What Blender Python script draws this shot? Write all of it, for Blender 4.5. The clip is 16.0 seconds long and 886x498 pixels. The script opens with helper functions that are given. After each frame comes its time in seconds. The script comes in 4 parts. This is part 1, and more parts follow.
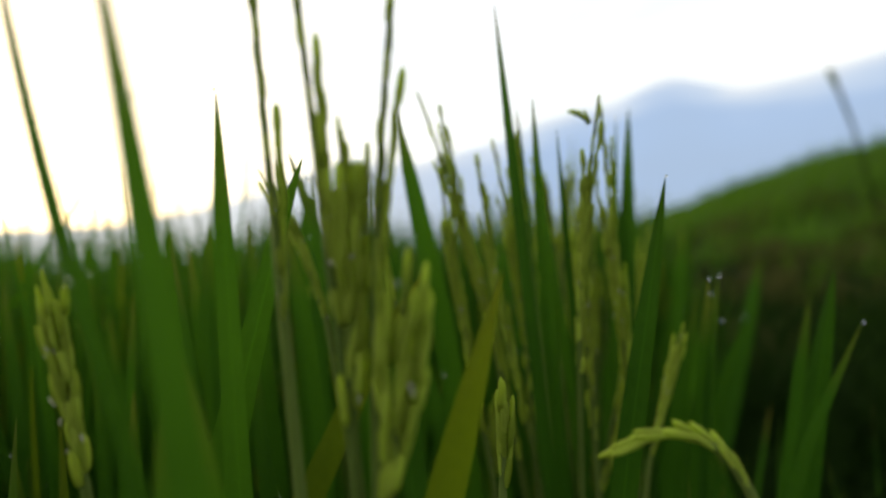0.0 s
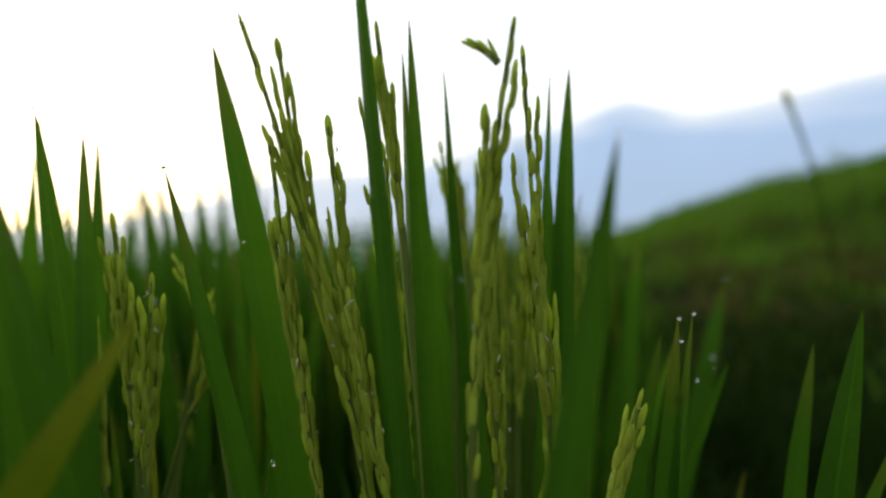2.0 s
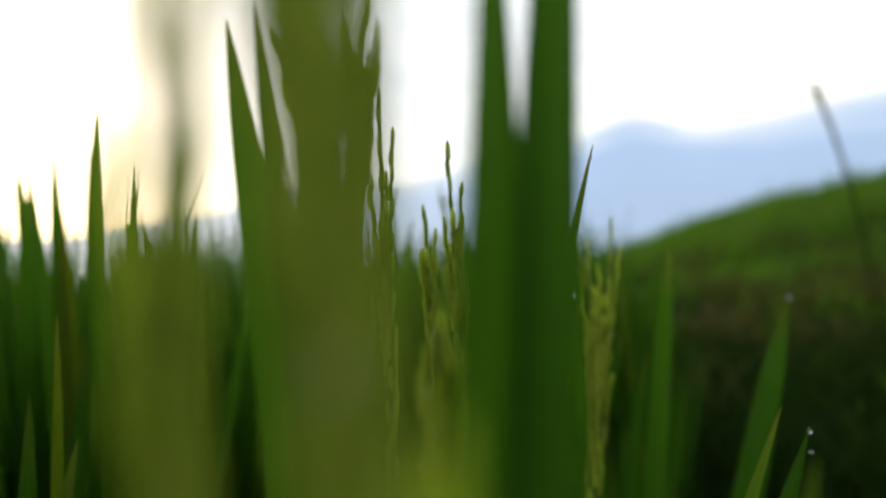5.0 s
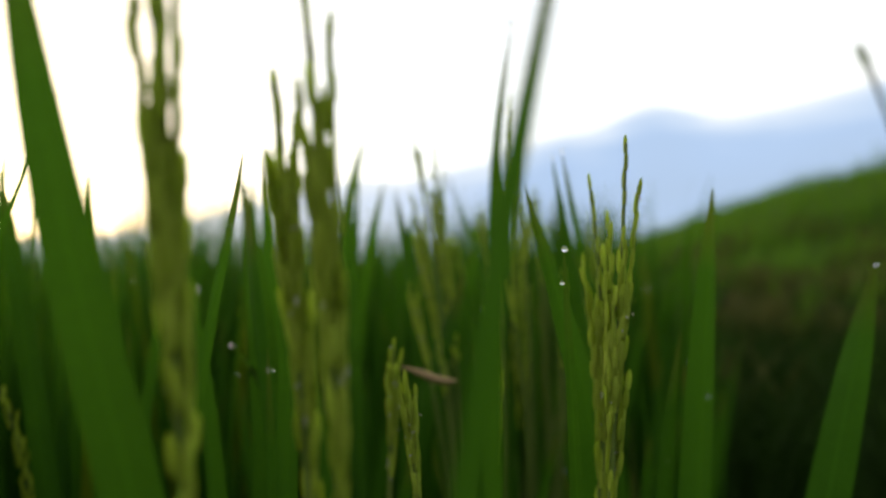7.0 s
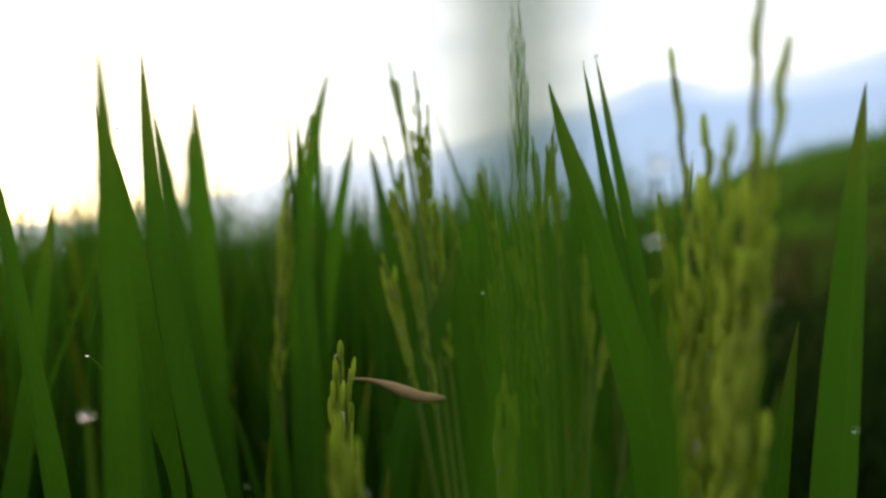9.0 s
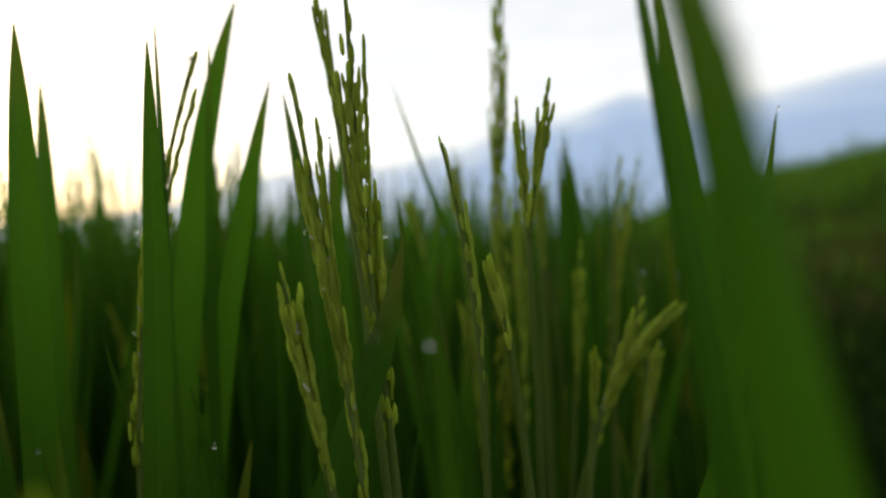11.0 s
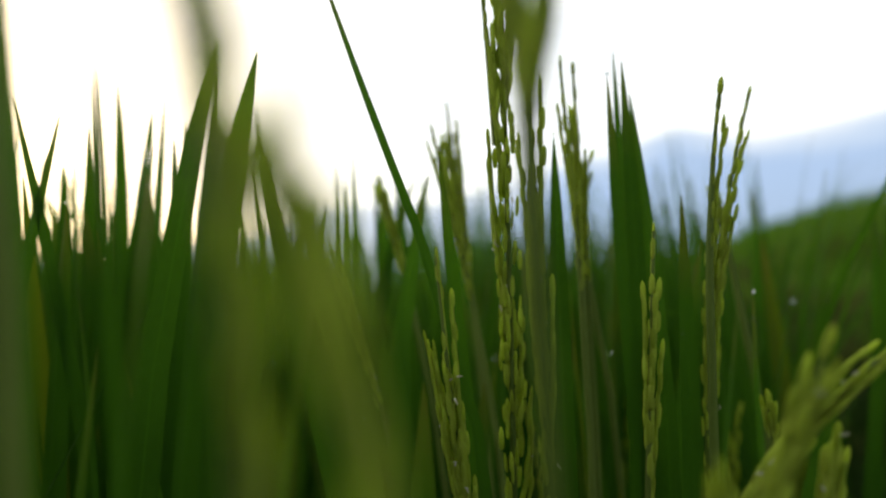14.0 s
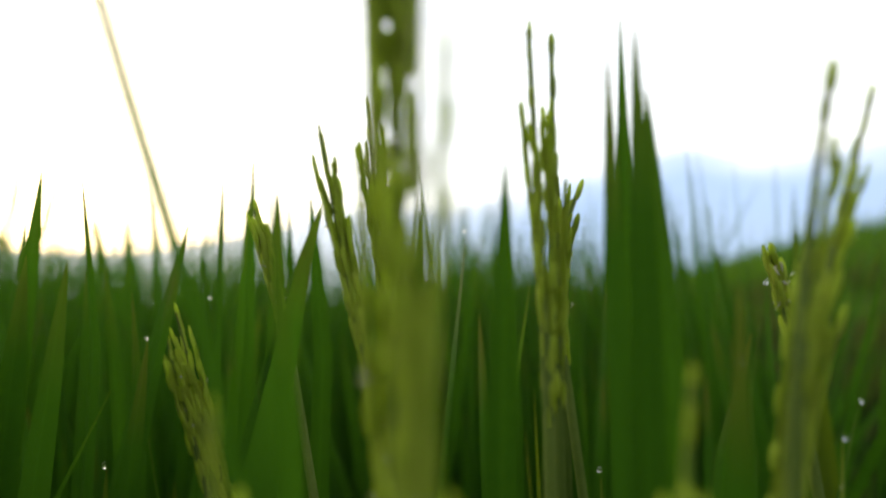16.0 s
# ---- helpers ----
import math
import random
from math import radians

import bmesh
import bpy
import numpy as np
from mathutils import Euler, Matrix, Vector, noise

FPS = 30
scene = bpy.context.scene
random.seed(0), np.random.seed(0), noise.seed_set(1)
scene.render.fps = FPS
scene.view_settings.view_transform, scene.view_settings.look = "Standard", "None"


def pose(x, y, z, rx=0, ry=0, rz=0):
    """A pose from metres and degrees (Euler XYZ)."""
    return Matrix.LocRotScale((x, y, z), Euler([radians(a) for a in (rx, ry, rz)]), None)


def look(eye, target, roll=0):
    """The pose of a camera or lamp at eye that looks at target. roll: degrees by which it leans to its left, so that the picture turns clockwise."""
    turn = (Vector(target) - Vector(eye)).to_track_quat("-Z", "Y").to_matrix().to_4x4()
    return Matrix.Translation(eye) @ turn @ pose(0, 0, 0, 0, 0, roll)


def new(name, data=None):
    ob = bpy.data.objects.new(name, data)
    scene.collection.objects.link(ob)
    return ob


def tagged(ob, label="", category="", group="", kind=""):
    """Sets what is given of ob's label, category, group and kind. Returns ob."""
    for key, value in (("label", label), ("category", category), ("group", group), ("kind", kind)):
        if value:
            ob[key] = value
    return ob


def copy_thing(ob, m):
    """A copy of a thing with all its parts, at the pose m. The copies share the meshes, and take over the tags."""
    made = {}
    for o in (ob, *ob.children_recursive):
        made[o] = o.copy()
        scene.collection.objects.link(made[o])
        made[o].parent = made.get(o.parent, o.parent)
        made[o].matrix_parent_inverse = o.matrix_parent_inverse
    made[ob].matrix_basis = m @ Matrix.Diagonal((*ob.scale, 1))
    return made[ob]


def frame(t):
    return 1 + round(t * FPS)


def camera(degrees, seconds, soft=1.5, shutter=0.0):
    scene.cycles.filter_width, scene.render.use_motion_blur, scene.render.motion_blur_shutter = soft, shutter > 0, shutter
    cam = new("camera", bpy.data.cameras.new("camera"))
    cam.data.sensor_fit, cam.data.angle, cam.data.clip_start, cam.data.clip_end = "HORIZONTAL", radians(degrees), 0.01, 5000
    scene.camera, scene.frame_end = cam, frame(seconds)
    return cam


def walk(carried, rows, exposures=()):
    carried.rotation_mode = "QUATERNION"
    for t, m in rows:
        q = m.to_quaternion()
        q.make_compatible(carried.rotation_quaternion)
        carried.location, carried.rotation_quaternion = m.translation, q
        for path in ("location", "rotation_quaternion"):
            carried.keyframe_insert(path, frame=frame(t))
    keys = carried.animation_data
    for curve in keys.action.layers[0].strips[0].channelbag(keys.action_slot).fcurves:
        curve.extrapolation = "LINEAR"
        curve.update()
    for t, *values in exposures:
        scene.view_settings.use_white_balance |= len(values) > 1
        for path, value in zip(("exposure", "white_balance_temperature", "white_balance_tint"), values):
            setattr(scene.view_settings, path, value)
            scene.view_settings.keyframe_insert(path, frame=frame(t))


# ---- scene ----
cam = camera(75.0, 16.0, soft=2.3)

PATH = [
    (0, (0.0000, -0.0000, 0.8000), (-0.0269, 1.9988, 0.7369), -4.81),
    (0.5, (0.0087, 0.0238, 0.7967), (0.0151, 2.0225, 0.7270), -4.10),
    (1, (0.0165, 0.0477, 0.7940), (0.0424, 2.0460, 0.7162), -3.52),
    (1.5, (0.0269, 0.0733, 0.7939), (0.1062, 2.0711, 0.7433), -3.55),
    (2, (0.0364, 0.0973, 0.7956), (0.1584, 2.0934, 0.7695), -3.24),
    (2.5, (0.0425, 0.1212, 0.7947), (0.1743, 2.1166, 0.7646), -3.20),
    (3, (0.0463, 0.1444, 0.7922), (0.1670, 2.1407, 0.7766), -3.35),
    (3.5, (0.0515, 0.1674, 0.7922), (0.1755, 2.1636, 0.7955), -3.03),
    (4, (0.0574, 0.1897, 0.7945), (0.1869, 2.1855, 0.7794), -3.01),
    (4.2, (0.0605, 0.1985, 0.7937), (0.1794, 2.1949, 0.8090), -2.84),
    (6.3, (0.1023, 0.2945, 0.7729), (0.1742, 2.2931, 0.7951), -3.08),
    (6.5, (0.1049, 0.3040, 0.7713), (0.1590, 2.3030, 0.8003), -3.13),
    (7, (0.1105, 0.3281, 0.7674), (0.1424, 2.3278, 0.7669), -3.48),
    (7.5, (0.1136, 0.3530, 0.7654), (0.1365, 2.3527, 0.7371), -3.63),
    (8, (0.1185, 0.3749, 0.7607), (0.1153, 2.3745, 0.7183), -3.93),
    (8.2, (0.1212, 0.3840, 0.7577), (0.0968, 2.3831, 0.7029), -4.05),
    (10.3, (0.1157, 0.4822, 0.7632), (0.2141, 2.4776, 0.6694), -5.07),
    (10.5, (0.1197, 0.4914, 0.7607), (0.2198, 2.4867, 0.6683), -4.84),
    (11, (0.1303, 0.5143, 0.7543), (0.2339, 2.5109, 0.7018), -3.50),
    (11.5, (0.1408, 0.5402, 0.7501), (0.2298, 2.5382, 0.7317), -3.72),
    (12, (0.1483, 0.5643, 0.7447), (0.2035, 2.5635, 0.7547), -4.40),
    (12.5, (0.1492, 0.5878, 0.7397), (0.1360, 2.5875, 0.7699), -4.18),
    (13, (0.1510, 0.6090, 0.7366), (0.1068, 2.6085, 0.7498), -4.14),
    (13.5, (0.1558, 0.6300, 0.7383), (0.1105, 2.6268, 0.8424), -4.33),
    (14, (0.1626, 0.6519, 0.7356), (0.1220, 2.6496, 0.8215), -3.38),
    (14.5, (0.1669, 0.6752, 0.7323), (0.1293, 2.6707, 0.8600), -2.03),
    (15, (0.1737, 0.6954, 0.7345), (0.1501, 2.6931, 0.8268), -2.03),
    (15.5, (0.1823, 0.7190, 0.7450), (0.1546, 2.7144, 0.8782), -2.10),
    (16, (0.1898, 0.7430, 0.7581), (0.1446, 2.7394, 0.8697), -0.76),
]
walk(cam, [(t, look(eye, target, roll)) for t, eye, target, roll in PATH], exposures=[(0.0, -0.06), (1.0, -0.06), (2.0, 0.01), (4.0, 0.12), (6.5, 0.07), (8.0, 0.20), (10.5, 0.0), (11.2, -0.20), (12.0, 0.07), (13.0, 0.15), (14.0, 0.06), (14.5, 0.07), (15.0, 0.18), (15.5, 0.38), (16.0, 0.42)])
# a close-focusing lens: sharp about twenty centimetres ahead
cam.data.dof.use_dof = True
cam.data.dof.focus_distance = 0.17
cam.data.dof.aperture_fstop = 4.8

# ---- sky and sun: bright thin cloud, low sun to the west ----
SUN_AZ, SUN_EL = radians(-44), radians(12)
world = bpy.data.worlds.new("overcast_morning")
scene.world = world
world.use_nodes = True
wn, wl = world.node_tree.nodes, world.node_tree.links
wn.clear()
w_out = wn.new("ShaderNodeOutputWorld")
w_sky = wn.new("ShaderNodeTexSky")
w_sky.sky_type = "NISHITA"
w_sky.sun_disc = False
w_sky.sun_elevation, w_sky.sun_rotation = SUN_EL, SUN_AZ
w_sky.air_density, w_sky.dust_density, w_sky.ozone_density = 1.0, 2.0, 1.0
w_co = wn.new("ShaderNodeTexCoord")
w_map = wn.new("ShaderNodeMapping")
w_map.inputs["Scale"].default_value = (1.0, 1.0, 5.0)
w_noise = wn.new("ShaderNodeTexNoise")
w_noise.inputs["Scale"].default_value = 3.2
w_noise.inputs["Detail"].default_value = 5.0
w_ramp = wn.new("ShaderNodeValToRGB")
w_ramp.color_ramp.elements[0].position, w_ramp.color_ramp.elements[1].position = 0.36, 0.62
w_ramp.color_ramp.elements[0].color = (1.06, 1.06, 1.05, 1)
w_ramp.color_ramp.elements[1].color = (1.30, 1.27, 1.20, 1)
w_b1, w_b2, w_add = wn.new("ShaderNodeBackground"), wn.new("ShaderNodeBackground"), wn.new("ShaderNodeAddShader")
w_b1.inputs["Strength"].default_value = 0.07
w_b2.inputs["Strength"].default_value = 0.80
wl.new(w_co.outputs["Generated"], w_map.inputs["Vector"])
wl.new(w_map.outputs["Vector"], w_noise.inputs["Vector"])
wl.new(w_noise.outputs["Fac"], w_ramp.inputs["Fac"])
wl.new(w_sky.outputs["Color"], w_b1.inputs["Color"])
w_dot = wn.new("ShaderNodeVectorMath")
w_dot.operation = "DOT_PRODUCT"
w_dot.inputs[1].default_value = (math.sin(SUN_AZ) * math.cos(SUN_EL), math.cos(SUN_AZ) * math.cos(SUN_EL), math.sin(SUN_EL))
w_near = wn.new("ShaderNodeMapRange")
w_near.interpolation_type = "SMOOTHSTEP"
w_near.inputs["From Min"].default_value, w_near.inputs["From Max"].default_value = 0.78, 1.0
w_mix = wn.new("ShaderNodeMixRGB")
w_mix.inputs["Color2"].default_value = (1.55, 1.28, 0.86, 1)
wl.new(w_co.outputs["Generated"], w_dot.inputs[0])
wl.new(w_dot.outputs["Value"], w_near.inputs["Value"])
wl.new(w_near.outputs[0], w_mix.inputs["Fac"])
wl.new(w_ramp.outputs["Color"], w_mix.inputs["Color1"])
# unseen sky overhead and behind is dimmed, to shade what faces the lens
w_far = wn.new("ShaderNodeMapRange")
w_far.interpolation_type = "SMOOTHSTEP"
w_far.inputs["From Min"].default_value, w_far.inputs["From Max"].default_value = -0.75, 0.12
w_far.inputs["To Min"].default_value, w_far.inputs["To Max"].default_value = 0.45, 1.0
w_dim = wn.new("ShaderNodeMixRGB")
w_dim.blend_type = "MULTIPLY"
w_dim.inputs["Fac"].default_value = 1.0
wl.new(w_dot.outputs["Value"], w_far.inputs["Value"])
wl.new(w_mix.outputs["Color"], w_dim.inputs["Color1"])
wl.new(w_far.outputs[0], w_dim.inputs["Color2"])
wl.new(w_dim.outputs["Color"], w_b2.inputs["Color"])
wl.new(w_b1.outputs[0], w_add.inputs[0])
wl.new(w_b2.outputs[0], w_add.inputs[1])
wl.new(w_add.outputs[0], w_out.inputs["Surface"])

sun = new("sun", bpy.data.lights.new("sun", "SUN"))
sun.data.energy, sun.data.angle, sun.data.color = 1.0, radians(14), (1.0, 0.88, 0.70)
sun.matrix_world = look((math.sin(SUN_AZ) * 40, math.cos(SUN_AZ) * 40, math.tan(SUN_EL) * 40), (0, 0, 0))


# ---- materials ----
def nodes_of(name):
    m = bpy.data.materials.new(name)
    m.use_nodes = True
    m.node_tree.nodes.clear()
    return m, m.node_tree.nodes, m.node_tree.links


def ramp(n, stops):
    r = n.new("ShaderNodeValToRGB")
    el = r.color_ramp.elements
    while len(el) < len(stops):
        el.new(0.5)
    for e, (p, c) in zip(el, stops):
        e.position, e.color = p, (*c, 1)
    return r


def plant_material(name, dark, light, glow, through_share, vein=1.0, rough=0.48, spec=0.09, tip=None):
    """Thin living tissue: green, veined along its length, letting part of the light through."""
    m, n, l = nodes_of(name)
    out, mix = n.new("ShaderNodeOutputMaterial"), n.new("ShaderNodeMixShader")
    pb, tr = n.new("ShaderNodeBsdfPrincipled"), n.new("ShaderNodeBsdfTranslucent")
    uv, info, geo = n.new("ShaderNodeTexCoord"), n.new("ShaderNodeObjectInfo"), n.new("ShaderNodeNewGeometry")
    # blotches at two scales in the thing's own space
    big, fine = n.new("ShaderNodeTexNoise"), n.new("ShaderNodeTexNoise")
    big.inputs["Scale"].default_value, big.inputs["Detail"].default_value = 22, 3
    fine.inputs["Scale"].default_value, fine.inputs["Detail"].default_value = 420, 2
    l.new(uv.outputs["Object"], big.inputs["Vector"])
    l.new(uv.outputs["Object"], fine.inputs["Vector"])
    # veins run along the blade
    wave = n.new("ShaderNodeTexWave")
    wave.wave_type, wave.bands_direction = "BANDS", "X"
    wave.inputs["Scale"].default_value, wave.inputs["Distortion"].default_value = 7.0, 0.15
    l.new(uv.outputs["UV"], wave.inputs["Vector"])
    a1, a2, a3 = n.new("ShaderNodeMath"), n.new("ShaderNodeMath"), n.new("ShaderNodeMath")
    a1.operation = a2.operation = a3.operation = "MULTIPLY_ADD"
    a1.inputs[1].default_value = 0.55
    l.new(big.outputs["Fac"], a1.inputs[0])
    rnd = n.new("ShaderNodeMath")
    rnd.operation = "MULTIPLY_ADD"
    rnd.inputs[1].default_value, rnd.inputs[2].default_value = 0.35, -0.12
    isl = n.new("ShaderNodeMath")
    isl.operation = "ADD"
    l.new(info.outputs["Random"], isl.inputs[0])
    l.new(geo.outputs["Random Per Island"], isl.inputs[1])
    frc = n.new("ShaderNodeMath")
    frc.operation = "FRACT"
    l.new(isl.outputs[0], frc.inputs[0])
    l.new(frc.outputs[0], rnd.inputs[0])
    l.new(rnd.outputs[0], a1.inputs[2])
    a2.inputs[1].default_value = 0.16 * vein
    l.new(wave.outputs["Fac"], a2.inputs[0])
    l.new(a1.outputs[0], a2.inputs[2])
    if vein > 1.5:
        # the midrib: a narrow paler line down the middle
        ux, dist, plus = n.new("ShaderNodeSeparateXYZ"), n.new("ShaderNodeMath"), n.new("ShaderNodeMath")
        l.new(uv.outputs["UV"], ux.inputs[0])
        dist.operation, dist.inputs[1].default_value, dist.inputs[2].default_value = "COMPARE", 0.5, 0.035
        l.new(ux.outputs["X"], dist.inputs[0])
        plus.operation, plus.inputs[1].default_value = "MULTIPLY_ADD", 0.30
        l.new(dist.outputs[0], plus.inputs[0])
        l.new(a1.outputs[0], plus.inputs[2])
        l.new(plus.outputs[0], a2.inputs[2])
    a3.inputs[1].default_value = 0.25
    l.new(fine.outputs["Fac"], a3.inputs[0])
    l.new(a2.outputs[0], a3.inputs[2])
    r1 = ramp(n, [(0.22, dark), (0.80, light)])
    r2 = ramp(n, [(0.22, tuple(0.6 * g for g in glow)), (0.80, glow)])
    l.new(a3.outputs[0], r1.inputs["Fac"])
    l.new(a3.outputs[0], r2.inputs["Fac"])
    col = r1.outputs["Color"]
    if tip:
        sep = n.new("ShaderNodeSeparateXYZ")
        l.new(uv.outputs["UV"], sep.inputs[0])
        edge = n.new("ShaderNodeMapRange")
        edge.inputs["From Min"].default_value, edge.inputs["From Max"].default_value = 0.035, 0.0
        l.new(sep.outputs["Y"], edge.inputs["Value"])
        sh = n.new("ShaderNodeMath")
        sh.operation = "MULTIPLY"
        l.new(edge.outputs[0], sh.inputs[0])
        l.new(frc.outputs[0], sh.inputs[1])
        mx = n.new("ShaderNodeMixRGB")
        mx.inputs["Color2"].default_value = (*tip, 1)
        l.new(sh.outputs[0], mx.inputs["Fac"])
        l.new(col, mx.inputs["Color1"])
        col = mx.outputs["Color"]
    l.new(col, pb.inputs["Base Color"])
    l.new(r2.outputs["Color"], tr.inputs["Color"])
    pb.inputs["Roughness"].default_value = rough
    pb.inputs["Specular IOR Level"].default_value = spec
    bump = n.new("ShaderNodeBump")
    bump.inputs["Strength"].default_value, bump.inputs["Distance"].default_value = 0.25 * vein, 0.0004
    l.new(wave.outputs["Fac"], bump.inputs["Height"])
    l.new(bump.outputs[0], pb.inputs["Normal"])
    mix.inputs["Fac"].default_value = through_share
    l.new(pb.outputs[0], mix.inputs[1])
    l.new(tr.outputs[0], mix.inputs[2])
    l.new(mix.outputs[0], out.inputs["Surface"])
    return m


LEAF = plant_material("rice_leaf", (0.009, 0.042, 0.003), (0.040, 0.114, 0.009), (0.070, 0.205, 0.007), 0.42, vein=2.2, spec=0.07, tip=(0.30, 0.16, 0.04))
LEAF_OLD = plant_material("rice_leaf_yellowing", (0.050, 0.095, 0.004), (0.110, 0.160, 0.010), (0.150, 0.225, 0.005), 0.48, tip=(0.24, 0.16, 0.03))
CULM = plant_material("rice_culm", (0.080, 0.130, 0.020), (0.190, 0.260, 0.055), (0.150, 0.230, 0.030), 0.25)
GRAIN = plant_material("rice_grain", (0.215, 0.300, 0.026), (0.620, 0.730, 0.110), (0.620, 0.760, 0.070), 0.58, vein=1.2, rough=0.7)
ANTHER = plant_material("rice_anther", (0.55, 0.52, 0.36), (0.80, 0.77, 0.60), (0.60, 0.58, 0.40), 0.30, vein=0.3, rough=0.7)
STRAW = plant_material("dry_straw", (0.26, 0.17, 0.08), (0.46, 0.33, 0.18), (0.30, 0.20, 0.08), 0.15, rough=0.65)
GRASS = plant_material("bank_grass", (0.034, 0.100, 0.007), (0.105, 0.220, 0.018), (0.120, 0.255, 0.011), 0.42)
DRY_WEED = plant_material("dry_weeds", (0.046, 0.050, 0.012), (0.105, 0.104, 0.030), (0.075, 0.082, 0.015), 0.25, rough=0.8, spec=0.05)
# the shade under the bank is put into this dark weed colour
WEED = plant_material("weeds_with_shade", (0.007, 0.020, 0.002), (0.022, 0.050, 0.006), (0.018, 0.046, 0.003), 0.20, rough=0.8, spec=0.06)


def water_material():
    m, n, l = nodes_of("dew")
    out, pb = n.new("ShaderNodeOutputMaterial"), n.new("ShaderNodeBsdfPrincipled")
    pb.inputs["Base Color"].default_value = (1, 1, 1, 1)
    pb.inputs["Roughness"].default_value = 0.0
    pb.inputs["IOR"].default_value = 1.33
    pb.inputs["Transmission Weight"].default_value = 1.0
    l.new(pb.outputs[0], out.inputs["Surface"])
    return m


DEW = water_material()


def soil_material():
    m, n, l = nodes_of("soil")
    out, pb = n.new("ShaderNodeOutputMaterial"), n.new("ShaderNodeBsdfPrincipled")
    co, a, b = n.new("ShaderNodeTexCoord"), n.new("ShaderNodeTexNoise"), n.new("ShaderNodeTexNoise")
    a.inputs["Scale"].default_value, b.inputs["Scale"].default_value = 0.9, 28
    a.inputs["Detail"].default_value = b.inputs["Detail"].default_value = 6
    l.new(co.outputs["Object"], a.inputs["Vector"])
    l.new(co.outputs["Object"], b.inputs["Vector"])
    mul = n.new("ShaderNodeMath")
    mul.operation = "MULTIPLY_ADD"
    mul.inputs[1].default_value = 0.5
    half = n.new("ShaderNodeMath")
    half.operation = "MULTIPLY"
    half.inputs[1].default_value = 0.5
    l.new(b.outputs["Fac"], half.inputs[0])
    l.new(a.outputs["Fac"], mul.inputs[0])
    l.new(half.outputs[0], mul.inputs[2])
    r = ramp(n, [(0.30, (0.008, 0.010, 0.003)), (0.52, (0.018, 0.016, 0.007)), (0.75, (0.045, 0.032, 0.016))])
    l.new(mul.outputs[0], r.inputs["Fac"])
    l.new(r.outputs["Color"], pb.inputs["Base Color"])
    pb.inputs["Roughness"].default_value = 0.95
    pb.inputs["Specular IOR Level"].default_value = 0.05
    bump = n.new("ShaderNodeBump")
    bump.inputs["Strength"].default_value, bump.inputs["Distance"].default_value = 0.6, 0.02
    l.new(b.outputs["Fac"], bump.inputs["Height"])
    l.new(bump.outputs[0], pb.inputs["Normal"])
    l.new(pb.outputs[0], out.inputs["Surface"])
    return m


SOIL = soil_material()


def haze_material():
    """Mountains seen through kilometres of lit air, its haze painted as pale blue glow."""
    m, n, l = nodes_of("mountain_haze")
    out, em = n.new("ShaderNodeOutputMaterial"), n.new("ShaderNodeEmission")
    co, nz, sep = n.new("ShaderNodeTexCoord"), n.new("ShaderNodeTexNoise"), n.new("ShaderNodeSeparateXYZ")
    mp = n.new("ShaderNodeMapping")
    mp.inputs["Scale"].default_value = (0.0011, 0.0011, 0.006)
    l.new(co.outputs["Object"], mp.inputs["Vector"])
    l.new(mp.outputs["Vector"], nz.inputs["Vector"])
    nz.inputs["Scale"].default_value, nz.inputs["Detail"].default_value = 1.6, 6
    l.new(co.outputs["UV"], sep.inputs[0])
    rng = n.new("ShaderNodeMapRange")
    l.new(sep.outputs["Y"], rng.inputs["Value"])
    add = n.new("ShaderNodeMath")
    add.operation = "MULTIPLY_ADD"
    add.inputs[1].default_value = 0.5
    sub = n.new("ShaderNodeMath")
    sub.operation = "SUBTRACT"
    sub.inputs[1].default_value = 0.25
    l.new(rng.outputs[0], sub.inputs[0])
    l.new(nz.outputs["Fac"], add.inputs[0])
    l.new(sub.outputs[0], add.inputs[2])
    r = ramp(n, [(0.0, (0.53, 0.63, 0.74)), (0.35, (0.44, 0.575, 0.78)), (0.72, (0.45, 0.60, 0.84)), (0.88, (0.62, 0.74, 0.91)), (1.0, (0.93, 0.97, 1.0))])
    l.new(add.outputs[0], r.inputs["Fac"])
    # towards the sun the painted haze is mixed paler
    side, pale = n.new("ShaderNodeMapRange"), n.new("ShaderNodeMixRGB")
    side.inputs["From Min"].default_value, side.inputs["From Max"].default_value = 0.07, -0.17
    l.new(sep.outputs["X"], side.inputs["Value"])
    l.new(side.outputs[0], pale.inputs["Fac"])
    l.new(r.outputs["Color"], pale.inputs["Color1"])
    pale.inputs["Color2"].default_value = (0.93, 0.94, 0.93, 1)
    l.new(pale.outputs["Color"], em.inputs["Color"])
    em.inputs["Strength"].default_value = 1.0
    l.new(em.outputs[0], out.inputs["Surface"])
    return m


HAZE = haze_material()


# ---- mesh helpers ----
def mesh_of(name, verts, faces, material, uvs=None, smooth=True):
    me = bpy.data.meshes.new(name)
    me.from_pydata(verts, [], faces)
    if uvs is not None:
        layer = me.uv_layers.new(name="UVMap")
        idx = np.empty(len(me.loops), dtype=np.int32)
        me.loops.foreach_get("vertex_index", idx)
        layer.data.foreach_set("uv", np.asarray(uvs, dtype=np.float32)[idx].ravel())
    if smooth:
        me.polygons.foreach_set("use_smooth", [True] * len(me.polygons))
    me.materials.append(material)
    me.update()
    return me


def part(name, me, parent, label="", m=None):
    ob = new(name, me)
    ob.parent = parent
    if m is not None:
        ob.matrix_local = m
    return tagged(ob, label) if label else ob


